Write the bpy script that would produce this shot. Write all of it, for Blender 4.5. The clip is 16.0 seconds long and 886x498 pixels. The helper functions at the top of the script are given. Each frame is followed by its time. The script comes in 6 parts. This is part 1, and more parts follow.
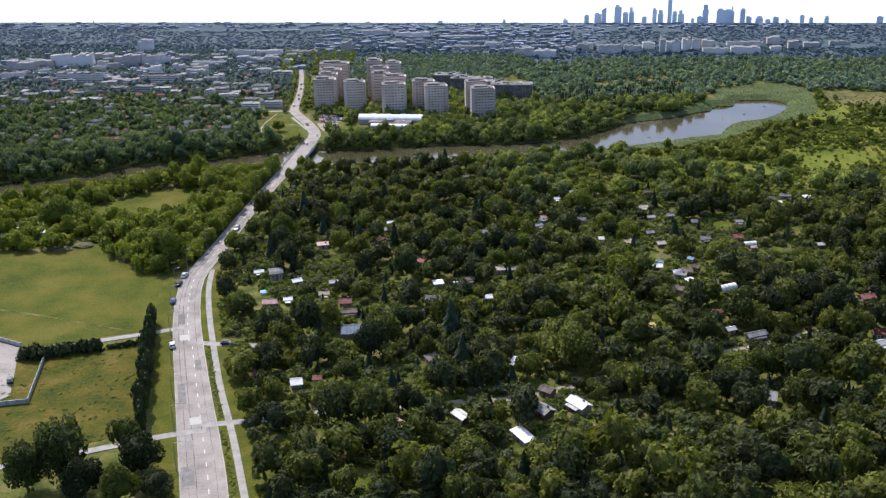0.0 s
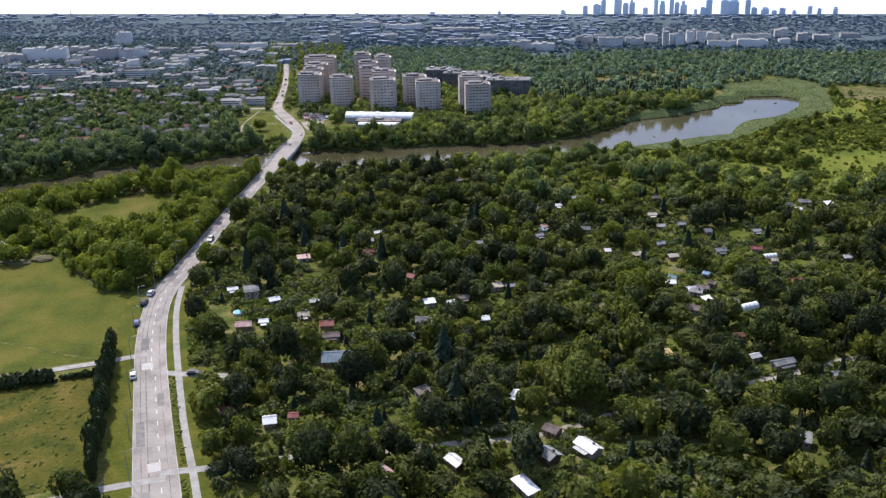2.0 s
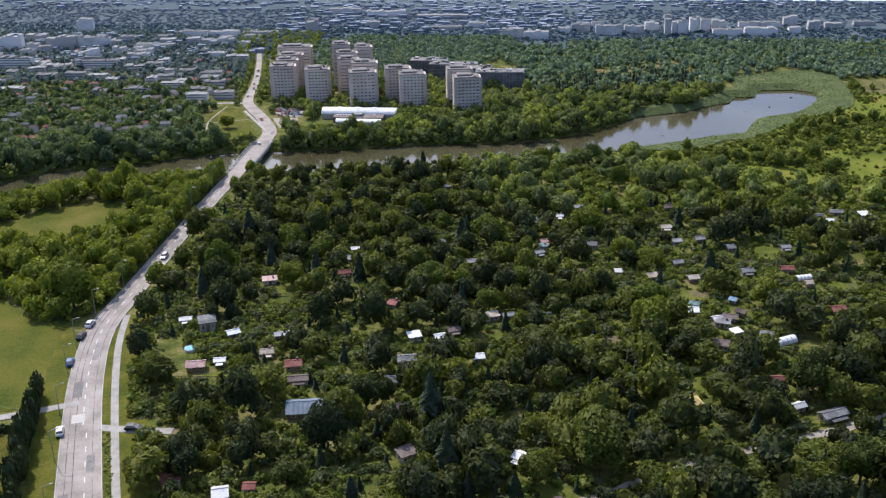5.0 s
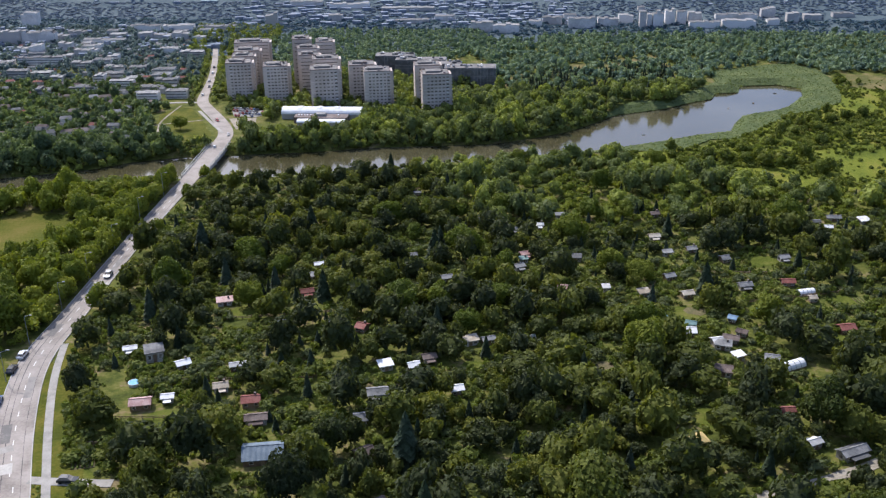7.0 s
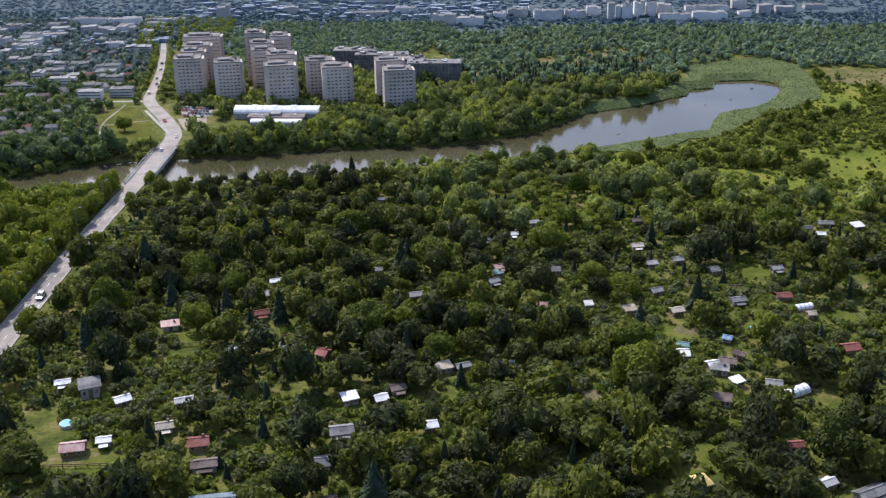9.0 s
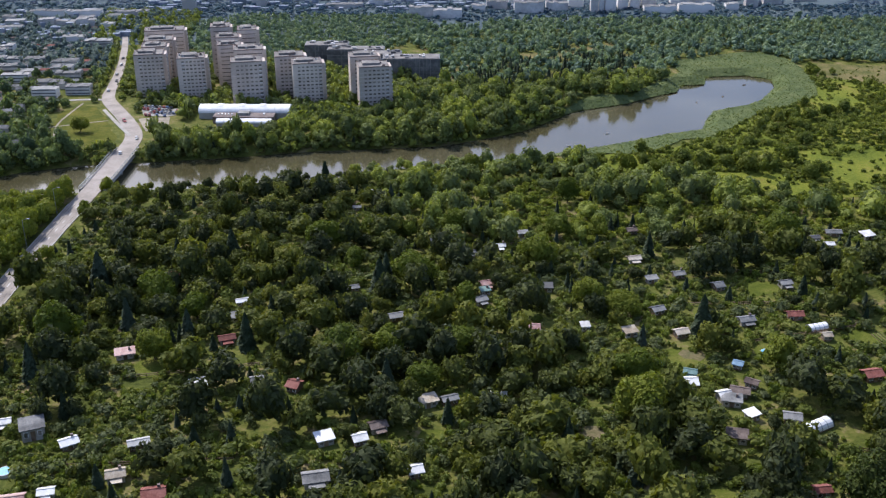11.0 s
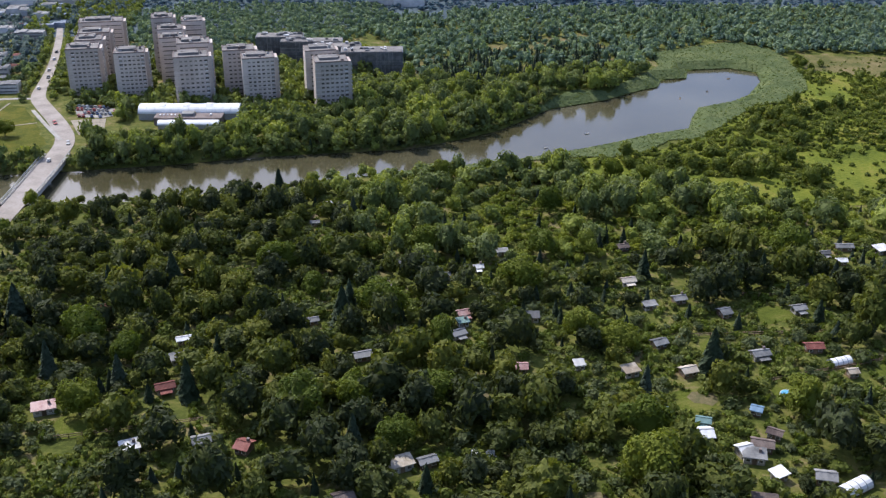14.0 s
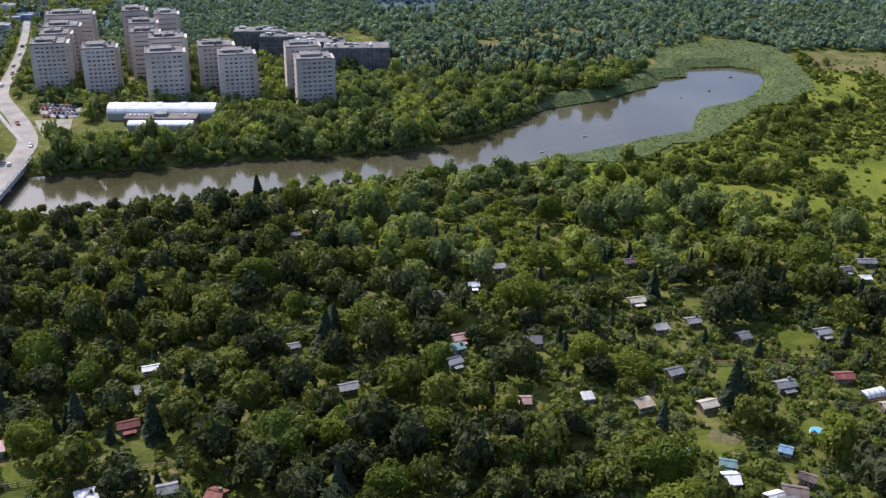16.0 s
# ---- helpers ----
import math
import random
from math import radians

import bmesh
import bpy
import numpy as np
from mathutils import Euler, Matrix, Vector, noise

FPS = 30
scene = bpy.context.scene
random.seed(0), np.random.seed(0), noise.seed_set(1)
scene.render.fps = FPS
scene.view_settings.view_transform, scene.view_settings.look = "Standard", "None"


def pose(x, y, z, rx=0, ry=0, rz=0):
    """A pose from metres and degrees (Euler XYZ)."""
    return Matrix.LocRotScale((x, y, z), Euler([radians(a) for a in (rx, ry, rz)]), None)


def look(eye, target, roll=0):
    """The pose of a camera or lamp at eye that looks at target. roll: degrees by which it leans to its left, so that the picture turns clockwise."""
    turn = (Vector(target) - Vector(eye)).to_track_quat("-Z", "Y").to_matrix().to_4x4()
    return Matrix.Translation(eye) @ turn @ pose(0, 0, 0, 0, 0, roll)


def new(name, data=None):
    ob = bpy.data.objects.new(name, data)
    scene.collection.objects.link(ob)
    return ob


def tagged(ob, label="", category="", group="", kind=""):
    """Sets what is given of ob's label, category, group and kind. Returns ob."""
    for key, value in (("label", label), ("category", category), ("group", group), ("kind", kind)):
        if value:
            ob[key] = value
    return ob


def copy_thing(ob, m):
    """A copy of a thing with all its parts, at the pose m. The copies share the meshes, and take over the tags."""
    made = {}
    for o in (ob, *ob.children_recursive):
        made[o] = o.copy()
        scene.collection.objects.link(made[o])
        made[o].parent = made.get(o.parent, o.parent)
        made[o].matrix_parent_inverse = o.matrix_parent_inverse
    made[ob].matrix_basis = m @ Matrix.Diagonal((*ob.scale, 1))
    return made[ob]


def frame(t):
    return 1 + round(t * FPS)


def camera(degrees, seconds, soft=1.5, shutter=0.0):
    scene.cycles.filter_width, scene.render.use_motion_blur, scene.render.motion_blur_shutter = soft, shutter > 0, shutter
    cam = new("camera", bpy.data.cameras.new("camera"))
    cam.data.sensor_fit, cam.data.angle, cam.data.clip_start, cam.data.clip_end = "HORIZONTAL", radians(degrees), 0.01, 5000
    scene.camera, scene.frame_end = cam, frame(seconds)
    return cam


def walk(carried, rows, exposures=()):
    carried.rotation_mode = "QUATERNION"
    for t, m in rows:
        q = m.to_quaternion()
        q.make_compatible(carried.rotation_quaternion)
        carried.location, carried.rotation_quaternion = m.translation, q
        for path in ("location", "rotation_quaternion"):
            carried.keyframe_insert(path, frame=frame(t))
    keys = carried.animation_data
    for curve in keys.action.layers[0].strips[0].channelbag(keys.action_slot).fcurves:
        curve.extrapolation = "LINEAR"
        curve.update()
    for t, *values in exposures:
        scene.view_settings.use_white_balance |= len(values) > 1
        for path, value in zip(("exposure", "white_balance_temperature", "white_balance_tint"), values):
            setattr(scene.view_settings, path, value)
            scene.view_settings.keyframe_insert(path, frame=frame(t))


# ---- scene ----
cam = camera(46, 16.0, soft=1.3)
# seconds, place, heading (clockwise from +y), tilt down, roll
ROWS = [
    (0, -0.00, 0.00, 151.99, 0.000, 22.036, -1.334),
    (0.5, 0.19, 8.81, 150.60, 0.111, 22.147, -1.345),
    (1, 0.38, 17.56, 149.19, 0.201, 22.275, -1.377),
    (1.5, 0.57, 26.21, 147.77, 0.282, 22.395, -1.351),
    (2, 0.78, 34.69, 146.33, 0.362, 22.514, -1.302),
    (2.5, 0.98, 43.02, 144.86, 0.432, 22.628, -1.280),
    (3, 1.16, 51.22, 143.40, 0.518, 22.766, -1.249),
    (3.5, 1.29, 59.32, 141.93, 0.649, 22.873, -1.268),
    (4, 1.36, 67.35, 140.48, 0.734, 22.990, -1.282),
    (6.5, -0.05, 104.85, 133.86, 2.671, 23.604, -0.741),
    (7, -0.25, 111.60, 132.66, 3.284, 23.697, -0.802),
    (7.5, -0.43, 118.27, 131.49, 3.885, 23.822, -0.638),
    (8, -0.59, 124.87, 130.32, 4.501, 23.949, -0.584),
    (8.5, -0.72, 131.40, 129.17, 5.112, 24.053, -0.519),
    (9, -0.84, 137.88, 128.04, 5.712, 24.173, -0.400),
    (11.5, -0.33, 168.51, 123.03, 7.723, 24.831, 0.027),
    (12, -0.10, 174.32, 122.08, 8.188, 24.980, 0.086),
    (12.5, 0.15, 180.08, 121.14, 8.495, 25.090, 0.172),
    (13, 0.40, 185.80, 120.20, 8.947, 25.225, 0.233),
    (13.5, 0.68, 191.45, 119.25, 9.381, 25.349, 0.343),
    (14, 0.97, 197.04, 118.29, 9.826, 25.451, 0.419),
    (14.5, 1.28, 202.56, 117.30, 10.143, 25.553, 0.519),
    (15, 1.59, 207.99, 116.29, 10.478, 25.645, 0.589),
    (15.5, 1.90, 213.36, 115.27, 10.751, 25.777, 0.826),
    (16, 2.21, 218.69, 114.25, 10.924, 25.861, 0.937),
]


def aim(t, x, y, z, yaw, pitch, roll):
    a, b = radians(yaw), radians(pitch)
    way = Vector((math.sin(a) * math.cos(b), math.cos(a) * math.cos(b), -math.sin(b)))
    return t, look((x, y, z), Vector((x, y, z)) + way * 10, roll)


walk(cam, [aim(*r) for r in ROWS], exposures=[(0, 0.18, 6000, 14), (16, 0.18, 5900, 14)])

# ---- world, sun ----
SUN_AZ, SUN_EL = radians(-32), radians(50)
world = bpy.data.worlds.new("world")
scene.world = world
world.use_nodes = True
wn, wl = world.node_tree.nodes, world.node_tree.links
wn.clear()
w_out, w_bg, w_sky = wn.new("ShaderNodeOutputWorld"), wn.new("ShaderNodeBackground"), wn.new("ShaderNodeTexSky")
w_co, w_add = wn.new("ShaderNodeTexCoord"), wn.new("ShaderNodeVectorMath")
w_sky.sky_type, w_sky.sun_disc = "NISHITA", False
w_sky.sun_elevation, w_sky.sun_rotation = SUN_EL, SUN_AZ
w_sky.air_density, w_sky.dust_density = 1.0, 2.2
# the sky's horizon lies below the camera's level, at the plateau's rim
w_add.operation, w_add.inputs[1].default_value = "ADD", (0, 0, 0.24)
wl.new(w_co.outputs["Generated"], w_add.inputs[0])
wl.new(w_add.outputs[0], w_sky.inputs["Vector"])
wl.new(w_sky.outputs[0], w_bg.inputs["Color"])
wl.new(w_bg.outputs[0], w_out.inputs["Surface"])
w_bg.inputs["Strength"].default_value = 0.215
sun = new("sun", bpy.data.lights.new("sun", "SUN"))
sun.data.energy, sun.data.angle, sun.data.color = 4.5, radians(0.6), (1.0, 0.94, 0.84)
sun_way = Vector((math.sin(SUN_AZ) * math.cos(SUN_EL), math.cos(SUN_AZ) * math.cos(SUN_EL), math.sin(SUN_EL)))
sun.matrix_world = look(sun_way * 400, (0, 0, 0))

# ---- materials ----
def nodes_of(name):
    m = bpy.data.materials.new(name)
    m.use_nodes = True
    return m, m.node_tree.nodes, m.node_tree.links, m.node_tree.nodes["Principled BSDF"]


def surface(name, stops, scale=0.2, rough=0.8, bump=0.3, fine=3.0, metal=0.0, vary=0.0, spec=0.3, detail=6.0):
    """Colour stops over two scales of noise, with bump; vary: spread between objects."""
    m, n, l, b = nodes_of(name)
    co = n.new("ShaderNodeTexCoord")
    big, small, mix = n.new("ShaderNodeTexNoise"), n.new("ShaderNodeTexNoise"), n.new("ShaderNodeMath")
    big.inputs["Scale"].default_value, small.inputs["Scale"].default_value = scale, fine
    big.inputs["Detail"].default_value, small.inputs["Detail"].default_value = detail, 5.0
    geo = n.new("ShaderNodeNewGeometry")
    for t in (big, small):
        l.new(geo.outputs["Position"], t.inputs["Vector"])
    mix.operation, mix.inputs[1].default_value = "MULTIPLY_ADD", 0.45
    l.new(small.outputs["Fac"], mix.inputs[0])
    sub = n.new("ShaderNodeMath")
    sub.operation, sub.inputs[1].default_value = "SUBTRACT", 0.225
    l.new(big.outputs["Fac"], sub.inputs[0])
    l.new(sub.outputs[0], mix.inputs[2])
    last = mix
    if vary:
        info, add = n.new("ShaderNodeObjectInfo"), n.new("ShaderNodeMath")
        add.operation, add.inputs[1].default_value = "MULTIPLY_ADD", vary
        l.new(info.outputs["Random"], add.inputs[0])
        l.new(mix.outputs[0], add.inputs[2])
        shift = n.new("ShaderNodeMath")
        shift.operation, shift.inputs[1].default_value = "SUBTRACT", vary / 2
        l.new(add.outputs[0], shift.inputs[0])
        last = shift
    ramp = n.new("ShaderNodeValToRGB")
    while len(ramp.color_ramp.elements) < len(stops):
        ramp.color_ramp.elements.new(0.5)
    for i, c in enumerate(stops):
        ramp.color_ramp.elements[i].position = 0.3 + 0.4 * i / max(1, len(stops) - 1)
        ramp.color_ramp.elements[i].color = (*c, 1)
    l.new(last.outputs[0], ramp.inputs["Fac"])
    l.new(ramp.outputs["Color"], b.inputs["Base Color"])
    b.inputs["Roughness"].default_value, b.inputs["Metallic"].default_value = rough, metal
    b.inputs["Specular IOR Level"].default_value = spec
    if bump:
        bp = n.new("ShaderNodeBump")
        bp.inputs["Strength"].default_value, bp.inputs["Distance"].default_value = bump, 0.4
        l.new(small.outputs["Fac"], bp.inputs["Height"])
        l.new(bp.outputs[0], b.inputs["Normal"])
    return m


def foliage(name, stops, glow=0.38, rough=0.65, patch=0.09, drift=0.14, clumps=1.1, tint=(1.0, 1.0, 0.45)):
    """Leaves: tone by plant, by leaf clump and by a slow drift over the ground; part of the light passes through."""
    m, n, l, b = nodes_of(name)
    info, att, geo = n.new("ShaderNodeObjectInfo"), n.new("ShaderNodeAttribute"), n.new("ShaderNodeNewGeometry")
    att.attribute_name = "tone"
    tex = n.new("ShaderNodeTexNoise")
    tex.inputs["Scale"].default_value, tex.inputs["Detail"].default_value = patch, 3.0
    l.new(geo.outputs["Position"], tex.inputs["Vector"])
    add = n.new("ShaderNodeMath")
    add.operation = "ADD"
    l.new(info.outputs["Random"], add.inputs[0])
    l.new(att.outputs["Fac"], add.inputs[1])
    fr = n.new("ShaderNodeMath")
    fr.operation = "FRACT"
    l.new(add.outputs[0], fr.inputs[0])
    a = n.new("ShaderNodeMath")
    a.operation, a.inputs[1].default_value = "MULTIPLY", 0.66
    l.new(fr.outputs[0], a.inputs[0])
    c = n.new("ShaderNodeMath")
    c.operation, c.inputs[1].default_value = "MULTIPLY_ADD", 0.13
    l.new(geo.outputs["Random Per Island"], c.inputs[0])
    l.new(a.outputs[0], c.inputs[2])
    d = n.new("ShaderNodeMath")
    d.operation, d.inputs[1].default_value = "MULTIPLY_ADD", drift
    l.new(tex.outputs["Fac"], d.inputs[0])
    l.new(c.outputs[0], d.inputs[2])
    ramp = n.new("ShaderNodeValToRGB")
    while len(ramp.color_ramp.elements) < len(stops):
        ramp.color_ramp.elements.new(0.5)
    for i, s in enumerate(stops):
        ramp.color_ramp.elements[i].position = i / max(1, len(stops) - 1)
        ramp.color_ramp.elements[i].color = (*s, 1)
    l.new(d.outputs[0], ramp.inputs["Fac"])
    l.new(ramp.outputs["Color"], b.inputs["Base Color"])
    b.inputs["Roughness"].default_value, b.inputs["Specular IOR Level"].default_value = rough, 0.14
    lump, bp = n.new("ShaderNodeTexNoise"), n.new("ShaderNodeBump")
    lump.inputs["Scale"].default_value, lump.inputs["Detail"].default_value = 2.2, 6.0
    l.new(geo.outputs["Position"], lump.inputs["Vector"])
    bp.inputs["Strength"].default_value, bp.inputs["Distance"].default_value = 0.45, 0.5
    clump, both = n.new("ShaderNodeTexVoronoi"), n.new("ShaderNodeMath")
    clump.inputs["Scale"].default_value = clumps
    warp = n.new("ShaderNodeVectorMath")
    warp.operation = "MULTIPLY_ADD"
    warp.inputs[1].default_value = (0.7, 0.7, 0.7)
    l.new(lump.outputs["Color"], warp.inputs[0])
    l.new(geo.outputs["Position"], warp.inputs[2])
    l.new(warp.outputs[0], clump.inputs["Vector"])
    both.operation, both.inputs[1].default_value = "MULTIPLY_ADD", -0.9
    l.new(clump.outputs["Distance"], both.inputs[0])
    l.new(lump.outputs["Fac"], both.inputs[2])
    l.new(both.outputs[0], bp.inputs["Height"])
    l.new(bp.outputs[0], b.inputs["Normal"])
    leaf_tint = (*tint, 1)
    sep, kin = n.new("ShaderNodeSeparateColor"), n.new("ShaderNodeMath")
    l.new(clump.outputs["Color"], sep.inputs[0])
    kin.operation, kin.inputs[1].default_value = "MULTIPLY_ADD", 0.16
    l.new(sep.outputs[0], kin.inputs[0])
    l.new(d.outputs[0], kin.inputs[2])
    l.new(kin.outputs[0], ramp.inputs["Fac"])
    if glow:
        tr, mx, out = n.new("ShaderNodeBsdfTranslucent"), n.new("ShaderNodeMixShader"), n["Material Output"]
        through_leaf = n.new("ShaderNodeMixRGB")
        through_leaf.blend_type, through_leaf.inputs[0].default_value = "MULTIPLY", 1.0
        through_leaf.inputs[2].default_value = leaf_tint
        l.new(ramp.outputs["Color"], through_leaf.inputs[1])
        l.new(through_leaf.outputs[0], tr.inputs["Color"])
        mx.inputs[0].default_value = glow
        l.new(b.outputs[0], mx.inputs[1])
        l.new(tr.outputs[0], mx.inputs[2])
        l.new(mx.outputs[0], out.inputs["Surface"])
    return m


def plain(name, colour, rough=0.6, metal=0.0, vary=0.12, scale=1.5):
    c = [max(0.005, v * (1 - vary)) for v in colour]
    d = [min(0.95, v * (1 + vary)) for v in colour]
    return surface(name, [c, colour, d], scale=scale, rough=rough, metal=metal, bump=0.12, fine=9.0)


def glass(name, colour):
    m, n, l, b = nodes_of(name)
    b.inputs["Base Color"].default_value = (*colour, 1)
    b.inputs["Roughness"].default_value, b.inputs["Specular IOR Level"].default_value = 0.08, 0.6
    return m


def watery(name):
    m, n, l, b = nodes_of(name)
    geo, tex, bp = n.new("ShaderNodeNewGeometry"), n.new("ShaderNodeTexNoise"), n.new("ShaderNodeBump")
    mud, ramp = n.new("ShaderNodeTexNoise"), n.new("ShaderNodeValToRGB")
    l.new(geo.outputs["Position"], tex.inputs["Vector"])
    l.new(geo.outputs["Position"], mud.inputs["Vector"])
    tex.inputs["Scale"].default_value, tex.inputs["Detail"].default_value = 1.1, 4.0
    mud.inputs["Scale"].default_value, mud.inputs["Detail"].default_value = 0.02, 3.0
    ramp.color_ramp.elements[0].position, ramp.color_ramp.elements[1].position = 0.35, 0.65
    ramp.color_ramp.elements[0].color, ramp.color_ramp.elements[1].color = (0.048, 0.042, 0.018, 1), (0.092, 0.084, 0.050, 1)
    l.new(mud.outputs["Fac"], ramp.inputs["Fac"])
    l.new(ramp.outputs["Color"], b.inputs["Base Color"])
    bp.inputs["Strength"].default_value, bp.inputs["Distance"].default_value = 0.06, 0.06
    l.new(tex.outputs["Fac"], bp.inputs["Height"])
    l.new(bp.outputs[0], b.inputs["Normal"])
    b.inputs["Roughness"].default_value, b.inputs["IOR"].default_value = 0.11, 1.55
    return m


M_GROUND = surface("garden_ground", [(0.044, 0.054, 0.011), (0.072, 0.086, 0.016), (0.12, 0.12, 0.028), (0.19, 0.15, 0.075)], scale=0.14, rough=0.95, bump=0.8, fine=0.9, detail=9.0, spec=0.1)
M_MEADOW = surface("meadow_grass", [(0.043, 0.057, 0.008), (0.072, 0.083, 0.011), (0.099, 0.099, 0.015), (0.130, 0.110, 0.026)], scale=0.06, rough=0.95, bump=0.9, fine=1.1, detail=14.0, spec=0.08)
M_FIELD = surface("rough_field", [(0.034, 0.046, 0.007), (0.064, 0.068, 0.009), (0.096, 0.082, 0.014), (0.145, 0.108, 0.026)], scale=0.1, rough=0.95, bump=1.0, fine=0.9, detail=14.0, spec=0.08)
M_VERGE = surface("verge_grass", [(0.052, 0.064, 0.008), (0.082, 0.088, 0.011), (0.125, 0.112, 0.02)], scale=0.15, rough=0.95, bump=0.6, fine=1.2, detail=9.0, spec=0.08)
M_LAWN = surface("garden_lawn", [(0.058, 0.074, 0.011), (0.088, 0.104, 0.015), (0.13, 0.128, 0.03)], scale=0.2, rough=0.95, bump=0.6, fine=1.4, detail=8.0, spec=0.08)
M_BARE = surface("dry_soil", [(0.07, 0.075, 0.025), (0.12, 0.10, 0.045), (0.18, 0.145, 0.08)], scale=0.25, rough=0.95, bump=0.4, fine=1.5)
M_WILD = surface("wild_meadow", [(0.066, 0.086, 0.011), (0.108, 0.130, 0.015), (0.142, 0.154, 0.019), (0.185, 0.160, 0.038)], scale=0.05, rough=0.95, bump=0.9, fine=0.9, detail=9.0, spec=0.1)
M_DRYGRASS = surface("dry_grass", [(0.064, 0.076, 0.019), (0.122, 0.110, 0.038), (0.174, 0.139, 0.063)], scale=0.12, rough=0.95, bump=0.5, fine=1.2, spec=0.1)
M_REED = surface("reed_bed", [(0.066, 0.088, 0.034), (0.086, 0.108, 0.042), (0.11, 0.128, 0.05)], scale=0.14, rough=0.95, bump=0.45, fine=2.2, detail=9.0, spec=0.08)
M_ROAD = surface("worn_asphalt", [(0.205, 0.178, 0.155), (0.285, 0.25, 0.218), (0.345, 0.305, 0.27)], scale=0.16, rough=0.9, bump=0.15, fine=1.6)
M_PATCH = surface("patched_asphalt", [(0.15, 0.14, 0.13), (0.20, 0.185, 0.17), (0.25, 0.23, 0.21)], scale=0.5, rough=0.9, bump=0.15, fine=2.5, vary=0.5)
M_SEAM = surface("tar_seam", [(0.07, 0.065, 0.06), (0.11, 0.10, 0.095), (0.15, 0.14, 0.13)], scale=0.8, rough=0.9, bump=0.0, fine=3.0)
M_PATH = surface("paved_path", [(0.22, 0.21, 0.19), (0.30, 0.28, 0.25), (0.35, 0.33, 0.30)], scale=0.4, rough=0.9, bump=0.1, fine=4.0)
M_DIRT = surface("dirt_track", [(0.17, 0.14, 0.10), (0.27, 0.235, 0.18), (0.35, 0.31, 0.25)], scale=0.3, rough=0.95, bump=0.4, fine=2.0)
M_PAINT = plain("road_paint", (0.42, 0.395, 0.36), 0.8)
M_WATER = watery("river_water")
# distant ground, blue-grey because air haze is put into its colour
M_HAZEGROUND = surface("far_ground", [(0.062, 0.086, 0.096), (0.080, 0.106, 0.116), (0.10, 0.125, 0.13)], scale=0.03, rough=0.95, bump=0.1, fine=0.3, spec=0.05)
M_LEAF = foliage("broad_leaves", [(0.025, 0.033, 0.012), (0.044, 0.055, 0.015), (0.050, 0.063, 0.028), (0.083, 0.098, 0.020), (0.128, 0.143, 0.025), (0.197, 0.197, 0.033)])
M_BRIGHT = foliage("bright_leaves", [(0.068, 0.092, 0.013), (0.095, 0.127, 0.015), (0.129, 0.158, 0.018), (0.182, 0.201, 0.024)])
# broad leaves darkened: the dimmer foreground is put into the near trees' colour
M_DIMLEAF = foliage("dimmed_near_leaves", [(0.016, 0.024, 0.009), (0.025, 0.037, 0.009), (0.032, 0.043, 0.019), (0.052, 0.071, 0.013), (0.086, 0.106, 0.016), (0.151, 0.164, 0.027)])
M_FRUIT = foliage("orchard_leaves", [(0.036, 0.052, 0.019), (0.068, 0.089, 0.023), (0.118, 0.137, 0.063), (0.099, 0.126, 0.023), (0.153, 0.181, 0.034), (0.229, 0.237, 0.065)])
M_NEEDLE = foliage("needles", [(0.020, 0.034, 0.015), (0.031, 0.047, 0.019), (0.042, 0.060, 0.039)], glow=0.1)
M_THUJA = foliage("thuja_scales", [(0.027, 0.042, 0.016), (0.038, 0.054, 0.019), (0.053, 0.067, 0.022)], glow=0.08)
M_RIPAR = foliage("riverside_leaves", [(0.062, 0.082, 0.030), (0.136, 0.171, 0.046), (0.149, 0.178, 0.067), (0.226, 0.266, 0.053), (0.329, 0.356, 0.067)])
M_LIME = foliage("lime_leaves", [(0.088, 0.117, 0.020), (0.144, 0.176, 0.022), (0.197, 0.226, 0.026), (0.261, 0.279, 0.035)])
M_REEDLEAF = foliage("reed_leaves", [(0.107, 0.142, 0.061), (0.137, 0.174, 0.074), (0.172, 0.203, 0.087)], glow=0.5, clumps=0.4)
M_SHRUB = foliage("shrub_leaves", [(0.080, 0.107, 0.016), (0.123, 0.161, 0.024), (0.163, 0.198, 0.040), (0.212, 0.218, 0.070)])
M_WILDLEAF = foliage("thicket_leaves", [(0.080, 0.105, 0.022), (0.122, 0.152, 0.028), (0.164, 0.193, 0.035), (0.210, 0.225, 0.054)], glow=0.45)
# far leaves: blue distance haze put into the colours, strong glow flattens their shading
M_FARLEAF = foliage("hazed_far_leaves", [(0.055, 0.091, 0.083), (0.094, 0.144, 0.114), (0.159, 0.223, 0.139), (0.241, 0.304, 0.162)], glow=0.3, patch=0.03, drift=0.45)
M_BLUELEAF = foliage("hazed_distant_leaves", [(0.085, 0.128, 0.195), (0.098, 0.144, 0.212), (0.115, 0.160, 0.225)], glow=0.6, patch=0.02, tint=(1, 1, 1))
M_HAZELEAF = foliage("hazed_town_leaves", [(0.085, 0.121, 0.137), (0.121, 0.167, 0.169), (0.169, 0.215, 0.182)], glow=0.5, patch=0.03, drift=0.3, tint=(1, 1, 0.85))
# own green of the suburb trees, with some haze blue put in
M_TOWNLEAF = foliage("suburb_leaves", [(0.055, 0.085, 0.050), (0.094, 0.133, 0.065), (0.130, 0.173, 0.065), (0.190, 0.240, 0.069)], glow=0.4, tint=(1, 1, 0.6))
M_HAZEWOOD = foliage("hazed_wood_leaves", [(0.040, 0.079, 0.132), (0.050, 0.096, 0.151), (0.066, 0.115, 0.165), (0.095, 0.150, 0.176)], glow=0.5, patch=0.015, drift=0.6, tint=(1, 1, 0.8))
